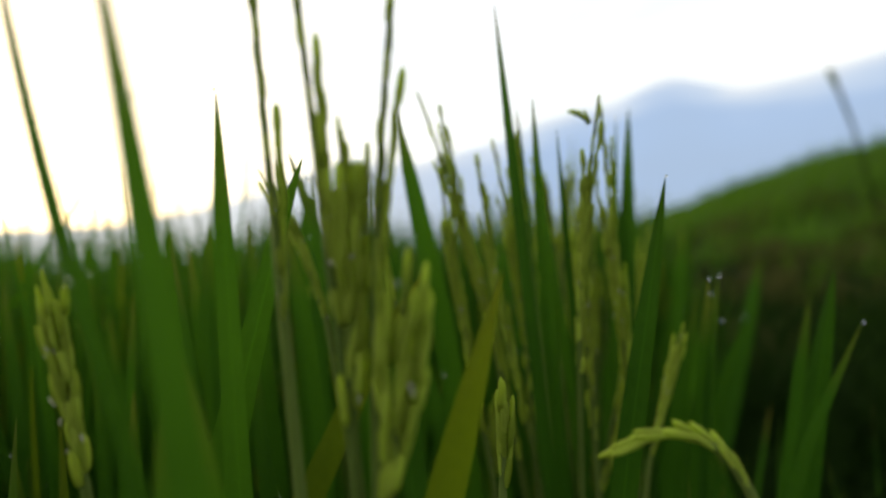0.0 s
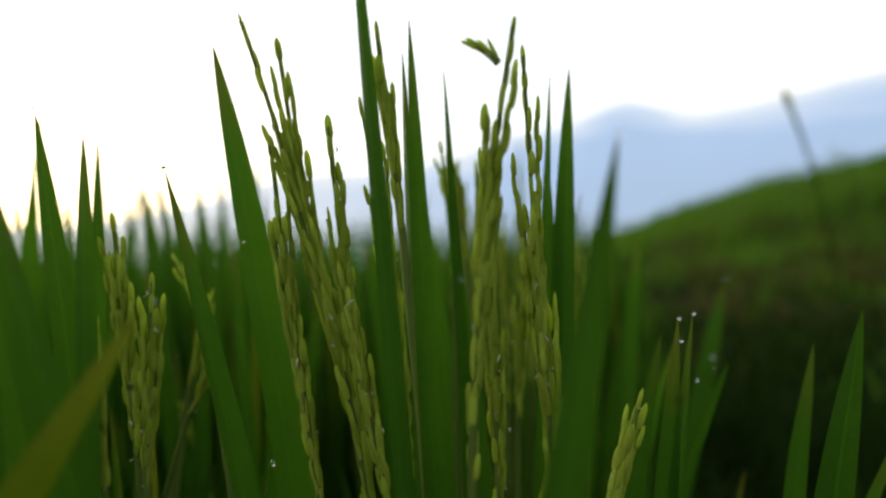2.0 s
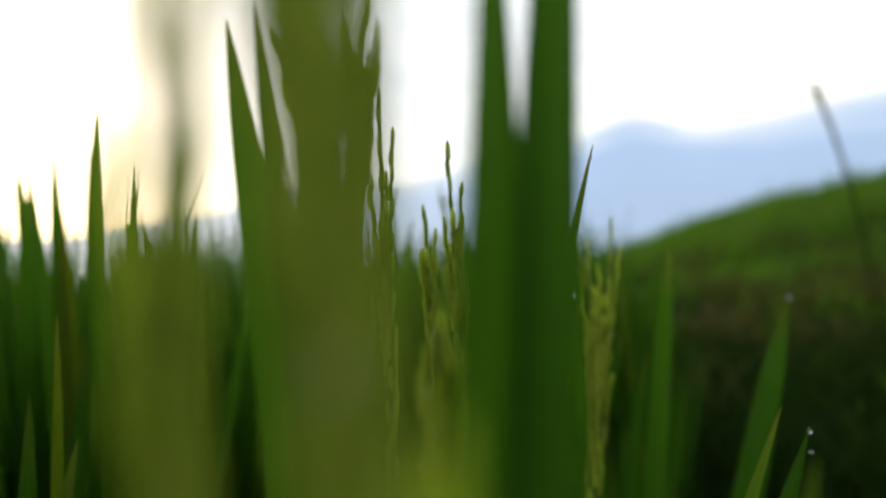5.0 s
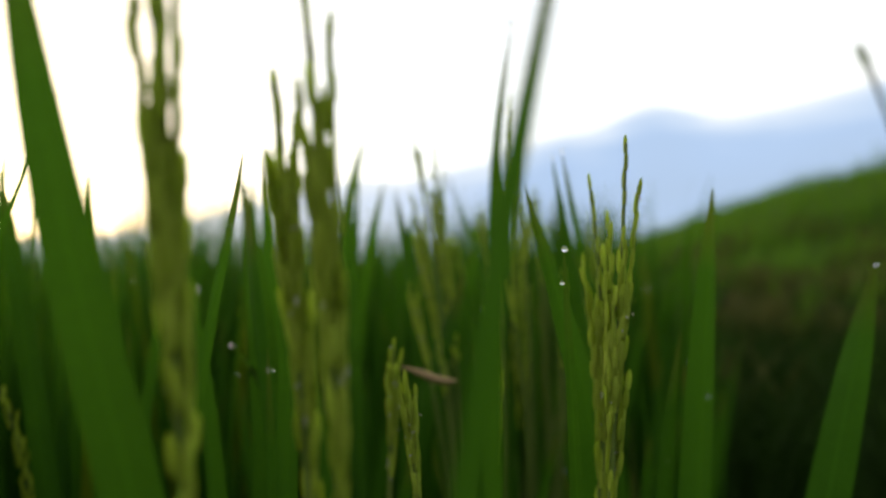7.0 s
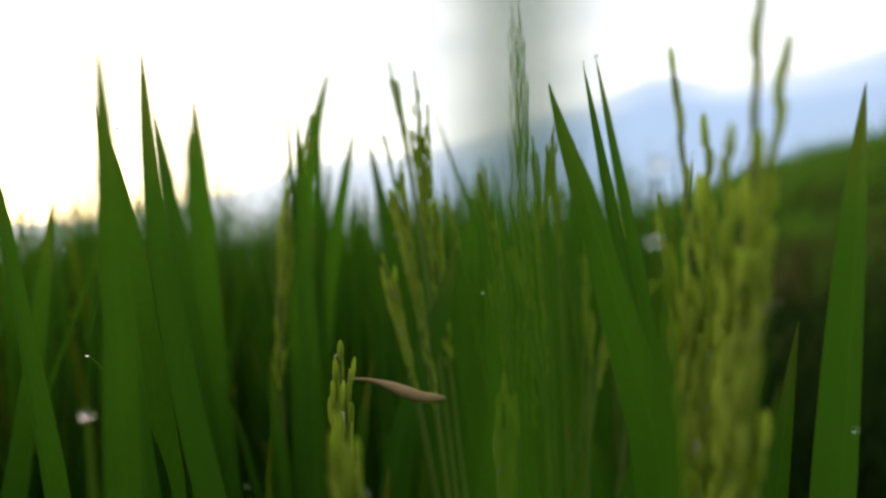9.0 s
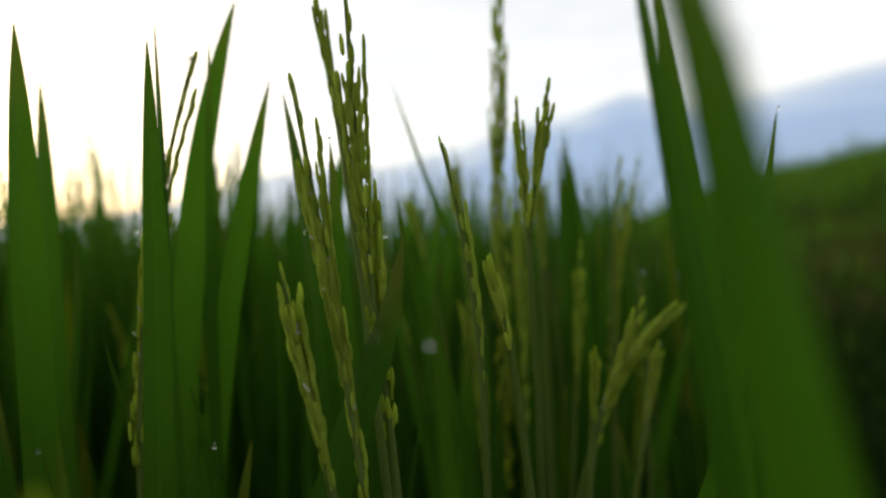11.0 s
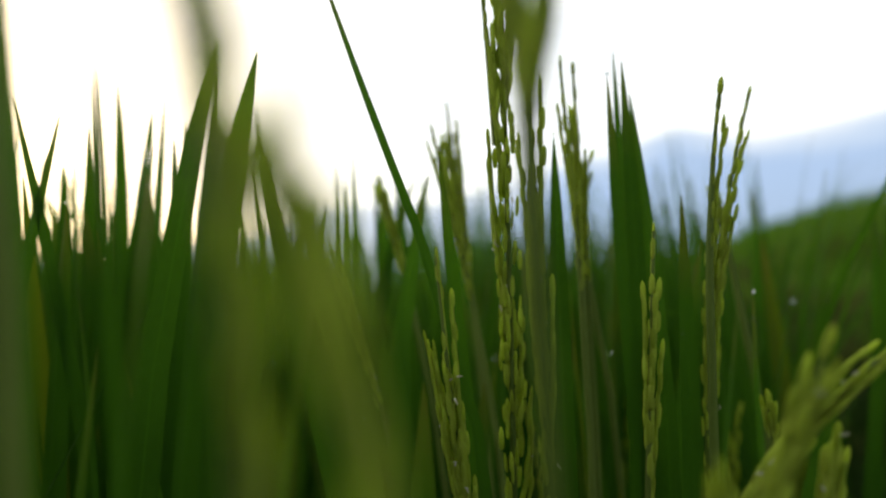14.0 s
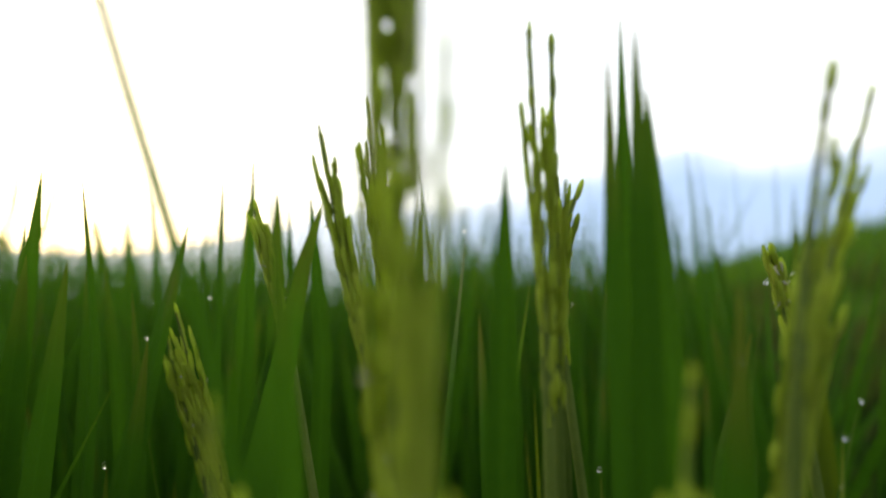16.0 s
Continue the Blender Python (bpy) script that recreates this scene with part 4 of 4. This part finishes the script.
panicle(c10, (0.2245, 0.7509, 0.7204), (0.2039, 0.7508, 0.6731), spread=0.0015, strands=5, joined=True, fine=0.86, seed=1)
panicle(c10, (0.2426, 0.7814, 0.6935), (0.2351, 0.7814, 0.6581), spread=0.0017, strands=4, joined=True, fine=0.86, seed=2)
sheaths(c10)
d = plant(0.1727, 0.8456, "green rice plant with narrow leaves and upright unripe panicles")
panicle(d, (0.1849, 0.8262, 0.9149), (0.1766, 0.8394, 0.6590), spread=0.0052, strands=12, stout=True, bow=(0.0003, 0.0000, -0.0000), fine=0.86, seed=0)
panicle(d, (0.1856, 0.8084, 0.8020), (0.1846, 0.8150, 0.6763), spread=0.0022, strands=7, fine=0.86, seed=1)
panicle(d, (0.1760, 0.8305, 0.8212), (0.1774, 0.8329, 0.7751), spread=0.0015, strands=2, stemless=True, fine=0.86, seed=2)
panicle(d, (0.2063, 0.8679, 0.8133), (0.2096, 0.8718, 0.7250), spread=0.0016, strands=3, bow=(0.0003, 0.0000, 0.0000), fine=0.86, seed=3)
panicle(d, (0.2120, 0.8724, 0.8123), (0.2127, 0.8761, 0.7247), spread=0.0014, strands=3, fine=0.86, seed=4)
leaf(d, (0.1995, 0.8530, 0.7816), (0.1980, 0.8555, 0.7223), 0.0085)
sheaths(d)
d1 = plant(0.2305, 0.8834, "green rice plant with tall narrow pointed leaves")
leaf(d1, (0.2271, 0.8696, 0.8160), (0.2285, 0.8754, 0.7296), 0.0080, taper=0.08)
leaf(d1, (0.2239, 0.8499, 0.8055), (0.2255, 0.8540, 0.7446), 0.0062)
leaf(d1, (0.2280, 0.8566, 0.7959), (0.2325, 0.8606, 0.7362), 0.0090)
leaf(d1, (0.2187, 0.8502, 0.8001), (0.2196, 0.8530, 0.7579), 0.0052)
sheaths(d1)
d2 = plant(0.2303, 0.8448, "green rice plant with narrow leaves and upright unripe panicles")
panicle(d2, (0.2492, 0.8338, 0.7896), (0.2429, 0.8374, 0.7305), spread=0.0015, strands=2, bow=(-0.0008, -0.0000, 0.0001), fine=0.86, seed=0)
panicle(d2, (0.2651, 0.8469, 0.7908), (0.2483, 0.8546, 0.6661), spread=0.0021, strands=6, bow=(-0.0058, -0.0002, 0.0008), fine=0.86, seed=1)
leaf(d2, (0.2377, 0.8420, 0.7568), (0.2374, 0.8457, 0.6982), 0.0069, drops=1)
sheaths(d2)
d3 = plant(0.2765, 0.8870, "green rice plant with narrow leaves and upright unripe panicles")
leaf(d3, (0.2758, 0.8766, 0.7218), (0.2760, 0.8790, 0.6856), 0.0063, drops=2)
leaf(d3, (0.3124, 0.8808, 0.6941), (0.3000, 0.8831, 0.6544), 0.0125, drops=1)
panicle(d3, (0.2642, 0.8488, 0.6870), (0.2643, 0.8495, 0.6708), spread=0.0015, strands=3, joined=True, fine=0.86, seed=2)
sheaths(d3)
d4 = plant(-0.0140, 0.9304, "green rice plant with tall narrow pointed leaves")
leaf(d4, (-0.0008, 0.9155, 0.8423), (-0.0073, 0.9229, 0.7252), 0.0076)
leaf(d4, (0.0100, 0.9170, 0.8223), (0.0044, 0.9219, 0.7443), 0.0075)
leaf(d4, (0.0213, 0.8953, 0.8280), (0.0184, 0.8985, 0.7523), 0.0064)
leaf(d4, (0.0293, 0.8466, 0.8000), (0.0079, 0.8492, 0.7297), 0.0062)
leaf(d4, (0.0128, 0.8460, 0.8058), (0.0205, 0.8481, 0.7603), 0.0059)
leaf(d4, (0.0356, 0.8962, 0.8137), (0.0258, 0.8987, 0.7519), 0.0073)
leaf(d4, (0.0584, 0.8675, 0.7942), (0.0558, 0.8696, 0.7426), 0.0088)
sheaths(d4)
d5 = plant(0.1348, 0.8175, "green rice plant with tall narrow pointed leaves")
leaf(d5, (0.1103, 0.8069, 0.7710), (0.1165, 0.8096, 0.7309), 0.0055, bow=(-0.0002, -0.0000, -0.0000))
leaf(d5, (0.1010, 0.9314, 0.7754), (0.0892, 0.9340, 0.7314), 0.0077)
leaf(d5, (0.0457, 0.9657, 0.7751), (0.0436, 0.9682, 0.7376), 0.0083)
leaf(d5, (0.0996, 0.8436, 0.8146), (0.0840, 0.8472, 0.7561), 0.0105, bow=(-0.0001, -0.0000, 0.0000))
sheaths(d5)
d6 = plant(0.1671, 0.8479, "green rice plant with narrow leaves and upright unripe panicles")
leaf(d6, (0.1593, 0.8371, 0.7760), (0.1613, 0.8398, 0.7351), 0.0064)
leaf(d6, (0.1539, 0.8968, 0.7793), (0.1495, 0.8976, 0.7653), 0.0096)
panicle(d6, (0.1626, 0.9207, 0.8143), (0.1687, 0.9260, 0.7352), spread=0.0026, strands=5, bow=(-0.0000, -0.0000, -0.0000), fine=0.86, seed=2)
panicle(d6, (0.1558, 0.8857, 0.7956), (0.1689, 0.8907, 0.7237), spread=0.0015, strands=4, bow=(0.0001, 0.0000, 0.0000), fine=0.86, seed=3)
panicle(d6, (0.1285, 0.9164, 0.7809), (0.1388, 0.9195, 0.7366), spread=0.0017, strands=4, joined=True, fine=0.86, seed=4)
panicle(d6, (0.1040, 0.9181, 0.7496), (0.1237, 0.9234, 0.6746), spread=0.0025, strands=5, bow=(-0.0003, 0.0000, -0.0001), fine=0.86, seed=5)
leaf(d6, (0.1442, 0.9409, 0.7847), (0.1314, 0.9424, 0.7526), 0.0098)
sheaths(d6)
d7 = plant(0.2090, 0.9085, "green rice stem bearing upright unripe panicles")
panicle(d7, (0.2227, 0.8976, 0.7820), (0.2188, 0.9007, 0.7347), spread=0.0015, strands=3, bow=(-0.0036, -0.0001, 0.0003), fine=0.86, seed=0)
panicle(d7, (0.2179, 0.9023, 0.7868), (0.2195, 0.9052, 0.7355), spread=0.0015, strands=4, fine=0.86, seed=1)
sheaths(d7)
d8 = plant(0.0238, 0.9466, "green rice plant with narrow leaves and upright unripe panicles")
leaf(d8, (0.0469, 0.9379, 0.7987), (0.0404, 0.9403, 0.7518), 0.0075)
leaf(d8, (0.0883, 0.9598, 0.7816), (0.0714, 0.9624, 0.7291), 0.0085)
leaf(d8, (0.0805, 0.9900, 0.7761), (0.0811, 0.9923, 0.7346), 0.0078)
leaf(d8, (0.1280, 0.9403, 0.7888), (0.1273, 0.9430, 0.7390), 0.0082)
leaf(d8, (0.1003, 0.9894, 0.7954), (0.0970, 0.9927, 0.7344), 0.0070)
panicle(d8, (0.0891, 0.9421, 0.7395), (0.1030, 0.9455, 0.6846), spread=0.0035, strands=5, joined=True, fine=0.86, seed=5)
sheaths(d8)
d9 = plant(0.3020, 0.9033, "green rice plant with narrow leaves and upright unripe panicles")
panicle(d9, (0.2716, 0.8948, 0.7640), (0.2764, 0.8961, 0.7420), spread=0.0015, strands=4, joined=True, fine=0.86, seed=0)
leaf(d9, (0.2662, 0.8958, 0.7436), (0.2591, 0.8974, 0.7129), 0.0067)
sheaths(d9)
d10 = plant(-0.0300, 0.9000, "green rice plant with tall narrow pointed leaves")
leaf(d10, (0.0074, 0.8791, 0.7880), (0.0031, 0.8829, 0.7269), 0.0095)
leaf(d10, (-0.0071, 0.9079, 0.8036), (-0.0127, 0.9119, 0.7400), 0.0075)
leaf(d10, (0.0068, 0.8977, 0.8100), (0.0017, 0.9019, 0.7439), 0.0085)
leaf(d10, (0.0462, 0.8703, 0.7807), (0.0426, 0.8737, 0.7261), 0.0105)
leaf(d10, (0.0307, 0.9172, 0.8265), (0.0191, 0.9222, 0.7438), 0.0075)
leaf(d10, (0.0670, 0.8596, 0.7967), (0.0610, 0.8636, 0.7334), 0.0085)
leaf(d10, (0.0276, 0.8507, 0.7681), (0.0210, 0.8536, 0.7209), 0.0110)
leaf(d10, (0.0660, 0.9298, 0.7963), (0.0689, 0.9336, 0.7372), 0.0060)
sheaths(d10)
d11 = plant(0.0300, 0.9600, "green rice plant with tall narrow pointed leaves")
leaf(d11, (0.1093, 0.9699, 0.8093), (0.1058, 0.9748, 0.7303), 0.0050)
leaf(d11, (0.1173, 0.9909, 0.7952), (0.1174, 0.9952, 0.7296), 0.0060)
leaf(d11, (0.1011, 0.9602, 0.8014), (0.0973, 0.9643, 0.7364), 0.0048)
leaf(d11, (0.1317, 0.9713, 0.7938), (0.1358, 0.9755, 0.7292), 0.0085)
leaf(d11, (0.0764, 0.9426, 0.7555), (0.0774, 0.9455, 0.7106), 0.0100)
leaf(d11, (0.0924, 0.9238, 0.7412), (0.0861, 0.9262, 0.7023), 0.0100)
sheaths(d11)
e0 = plant(-0.1658, 0.5548, "green rice plant with tall narrow pointed leaves")
leaf(e0, (-0.1517, 0.5244, 0.8500), (-0.1442, 0.5233, 0.7775), 0.0091)
leaf(e0, (-0.1720, 0.5457, 0.8422), (-0.1741, 0.5452, 0.7656), 0.0083)
leaf(e0, (-0.1583, 0.5650, 0.8594), (-0.1491, 0.5637, 0.7778), 0.0098)
leaf(e0, (-0.1821, 0.5865, 0.8506), (-0.1956, 0.5867, 0.7657), 0.0076)
sheaths(e0)
e1 = plant(-0.1392, 0.5881, "green rice plant with tall narrow pointed leaves")
leaf(e1, (-0.1136, 0.5319, 0.8413), (-0.1075, 0.5309, 0.7666), 0.0085)
leaf(e1, (-0.1528, 0.5945, 0.8407), (-0.1543, 0.5940, 0.7528), 0.0098)
leaf(e1, (-0.1805, 0.6265, 0.8592), (-0.1719, 0.6252, 0.7641), 0.0104)
leaf(e1, (-0.1196, 0.6026, 0.8673), (-0.1231, 0.6021, 0.7773), 0.0083)
sheaths(e1)
e2 = plant(-0.0946, 0.6399, "green rice plant with tall narrow pointed leaves")
leaf(e2, (-0.1208, 0.6424, 0.8219), (-0.1098, 0.6409, 0.7221), 0.0095)
leaf(e2, (-0.0891, 0.6002, 0.8166), (-0.0802, 0.5990, 0.7260), 0.0103)
leaf(e2, (-0.0763, 0.6496, 0.8244), (-0.0894, 0.6496, 0.7236), 0.0093)
leaf(e2, (-0.0991, 0.6710, 0.8105), (-0.0990, 0.6702, 0.7045), 0.0075)
sheaths(e2)
d12 = plant(-0.0043, 0.9253, "green rice plant with tall narrow pointed leaves")
leaf(d12, (0.0078, 0.8901, 0.7735), (0.0118, 0.8933, 0.7239), 0.0127)
leaf(d12, (0.0030, 0.9200, 0.7737), (-0.0009, 0.9235, 0.7176), 0.0124)
leaf(d12, (0.0001, 0.9492, 0.7863), (0.0009, 0.9533, 0.7233), 0.0127)
leaf(d12, (-0.0401, 0.9385, 0.7860), (-0.0367, 0.9424, 0.7252), 0.0091)
leaf(d12, (0.0011, 0.9105, 0.7653), (0.0034, 0.9140, 0.7113), 0.0107)
sheaths(d12)
d13 = plant(0.0307, 0.9486, "green rice plant with tall narrow pointed leaves")
leaf(d13, (0.0353, 0.9109, 0.7688), (0.0343, 0.9144, 0.7149), 0.0111)
leaf(d13, (0.0174, 0.9696, 0.7862), (0.0088, 0.9737, 0.7190), 0.0093)
leaf(d13, (0.0471, 0.9312, 0.7685), (0.0387, 0.9348, 0.7103), 0.0108)
leaf(d13, (0.0489, 0.9716, 0.7645), (0.0538, 0.9760, 0.6969), 0.0092)
leaf(d13, (0.0111, 0.9401, 0.7762), (0.0178, 0.9441, 0.7153), 0.0110)
sheaths(d13)
e3 = plant(-0.1045, 0.2532, "green rice plant with tall narrow pointed leaves")
leaf(e3, (-0.1036, 0.2501, 0.8126), (-0.1080, 0.2485, 0.7678), 0.0118)
leaf(e3, (-0.0940, 0.2701, 0.8153), (-0.0923, 0.2682, 0.7656), 0.0112)
leaf(e3, (-0.0705, 0.2496, 0.8096), (-0.0665, 0.2478, 0.7642), 0.0127)
leaf(e3, (-0.1217, 0.2501, 0.8049), (-0.1178, 0.2483, 0.7596), 0.0094)
leaf(e3, (-0.1299, 0.2500, 0.7995), (-0.1272, 0.2482, 0.7543), 0.0105)
leaf(e3, (-0.1185, 0.2600, 0.8027), (-0.1153, 0.2581, 0.7552), 0.0114)
sheaths(e3)

# ---- the rest of the stand, between and beside those plants ----
def joined_panicle(tip, low, strands, rng):
    """A panicle seen only from a distance: stalk and grains in one mesh each."""
    axis = [Vector(low).lerp(Vector(tip), i / 10) + Vector((0.012 * math.sin(i * 0.3), 0, 0)) for i in range(11)]
    sv, sf, su = tube_geometry(axis, [0.0012 - 0.0007 * i / 10 for i in range(11)], 4)
    gv, gf, gu = [], [], []
    src = GRAINS[0]
    co = [v.co.copy() for v in src.vertices]
    fs = [tuple(p.vertices) for p in src.polygons]
    for j in range(strands):
        ang = j * 2.4 + rng.uniform(-0.3, 0.3)
        for i in range(13):
            s = min(0.999, (j / strands) * 0.6 + i * 0.04)
            x = s * 10
            k = int(x)
            p = axis[k].lerp(axis[k + 1], x - k) + Vector((math.cos(ang), math.sin(ang), 0)) * 0.0045 * (1 - s * 0.8)
            way = Vector((math.cos(ang + i * 2.2) * 0.25, math.sin(ang + i * 2.2) * 0.25, 1)).normalized()
            m = Matrix.Translation(p) @ way.to_track_quat("Z", "Y").to_matrix().to_4x4() @ Matrix.Rotation(i * 1.7, 4, "Z")
            b = len(gv)
            gv += [m @ c for c in co]
            gu += [(0.1, 0.5)] * len(co)
            gf += [tuple(b + q for q in f) for f in fs]
    return mesh_of("panicle", sv, sf, CULM, su), mesh_of("ear", gv, gf, GRAIN, gu)


def stand_plant(seed, leaves, panicles):
    """A whole plant about 0.72 m tall, to be repeated through the stand."""
    rng = random.Random(seed)
    p = plant(0, 0, "green rice plant with upright leaves in the stand", "rice plants of the stand")
    for k in range(leaves):
        a, r = rng.uniform(0, 6.283), rng.uniform(0.015, 0.055)
        h = rng.uniform(0.60, 0.72) if k else 0.72
        tip = (math.cos(a) * r * 1.5, math.sin(a) * r * 1.5, h)
        low = (math.cos(a) * r * 0.7, math.sin(a) * r * 0.7, h - rng.uniform(0.16, 0.22))
        b = rng.uniform(-0.006, 0.006)
        leaf(p, tip, low, rng.uniform(0.008, 0.0125), (b, -b, 0), rng.uniform(-0.9, 0.9), rng.random() < 0.12, 1 if rng.random() < 0.1 else 0)
    for k in range(panicles):
        a, r = rng.uniform(0, 6.283), rng.uniform(0.01, 0.03)
        me, gr = joined_panicle((math.cos(a) * r * 1.6, math.sin(a) * r * 1.6, rng.uniform(0.60, 0.69)), (math.cos(a) * r, math.sin(a) * r, 0.50), 5, rng)
        q = part("panicle", me, p, "upright panicle of pale green unripe grains")
        tagged(part("ear", gr, q), kind="stuff")
    sheaths(p, 3)
    return p


def eye_line(y):
    """Height of the open lane through the stand."""
    y = max(0.0, min(0.80, y))
    return 0.803 - 0.12 * y + 0.06 * y * y


def lane_x(y):
    y = max(0.0, min(0.80, y))
    return 0.27 * y


def fill_stand():
    kinds = [stand_plant(100 + k, 12, 1 if k in (1, 3) else 0) for k in range(6)]
    rng = random.Random(5)
    used = set()
    # the rows behind the start are unseen, added to cut light from the back
    for j in range(-2, 13):
        for i in range(14):
            y = 0.02 + j * 0.092 + rng.uniform(-0.03, 0.03)
            x = -0.86 + i * 0.112 + rng.uniform(-0.036, 0.036)
            if x > edge_x(y) - 0.12 or -0.055 < y < 0.06 or (y < 0 and not -0.45 < x < 0.16):
                continue
            off = abs(x - lane_x(y)) if y < 0.85 else 1.0
            if off < 0.10:
                top = eye_line(y) - rng.uniform(0.075, 0.12)
            elif off < 0.22:
                top = eye_line(y) - (rng.uniform(-0.02, 0.06) if x < lane_x(y) else rng.uniform(0.035, 0.09))
            else:
                top = min(0.91, eye_line(y) + (rng.uniform(0.01, 0.11) if x < lane_x(y) else rng.uniform(-0.04, 0.08)))
            if y >= 0.85:
                top = rng.uniform(0.70, 0.84) if x < 0.15 else rng.uniform(0.67, 0.80)
            k = rng.randrange(len(kinds))
            s = top / 0.72
            m = Matrix.Translation((x, y, 0)) @ Matrix.Rotation(rng.uniform(0, 6.283), 4, "Z")
            if k not in used:
                used.add(k)
                kinds[k].matrix_world = m
                kinds[k].scale = (1, 1, s)
            else:
                ob = copy_thing(kinds[k], m)
                ob.scale = (1, 1, s)


fill_stand()


# ---- single things ----
def dry_straw():
    """A broken bit of dead leaf caught across the stems."""
    a, b = Vector((0.0856, 0.6105, 0.7113)), Vector((0.1177, 0.6100, 0.7024))
    pts = [a.lerp(b, i / 9) + Vector((0, 0, 0.0012 * math.sin(i * 0.7))) for i in range(10)]
    v, f, u = tube_geometry(pts, [0.0004, 0.0005, 0.0006, 0.0010, 0.0017, 0.0021, 0.0021, 0.0019, 0.0016, 0.0006], 7)
    ob = new("dry_straw", mesh_of("dry_straw", v, f, STRAW, u))
    tagged(ob, "short brown dry straw caught between green stems", "straw")


dry_straw()


def tall_grass():
    """A bent grass stalk standing up over the bank."""
    o = Vector((1.21, 1.44, 0.0))
    top, mid = Vector((0.968, 1.447, 1.108)), Vector((1.033, 1.440, 0.878))
    pts = [Vector((0, 0, -0.02)).lerp(mid - o, s) if s < 1 else (mid - o) for s in (0, 0.33, 0.66, 1)] + [(mid - o).lerp(top - o, s) + Vector((0.006 * math.sin(s * 3), 0, 0)) for s in (0.2, 0.4, 0.6, 0.8, 1)]
    ob = new("grass_stalk", None)
    ob.location = o
    tagged(ob, "tall bent grass stalk with a dull green seed head", "grass stalk")
    v, f, u = tube_geometry(pts, [0.0035, 0.0035, 0.0034, 0.0034, 0.0036, 0.0040, 0.0045, 0.0050, 0.003], 6)
    part("stalk", mesh_of("stalk", v, f, WEED, u), ob)
    hv, hf, hu = tube_geometry([pts[-2], pts[-2].lerp(pts[-1], 0.5), pts[-1], pts[-1] + (pts[-1] - pts[-2]) * 0.3], [0.003, 0.008, 0.007, 0.001], 7)
    part("seed_head", mesh_of("seed_head", hv, hf, CULM, hu), ob, "dull green seed head")


tall_grass()
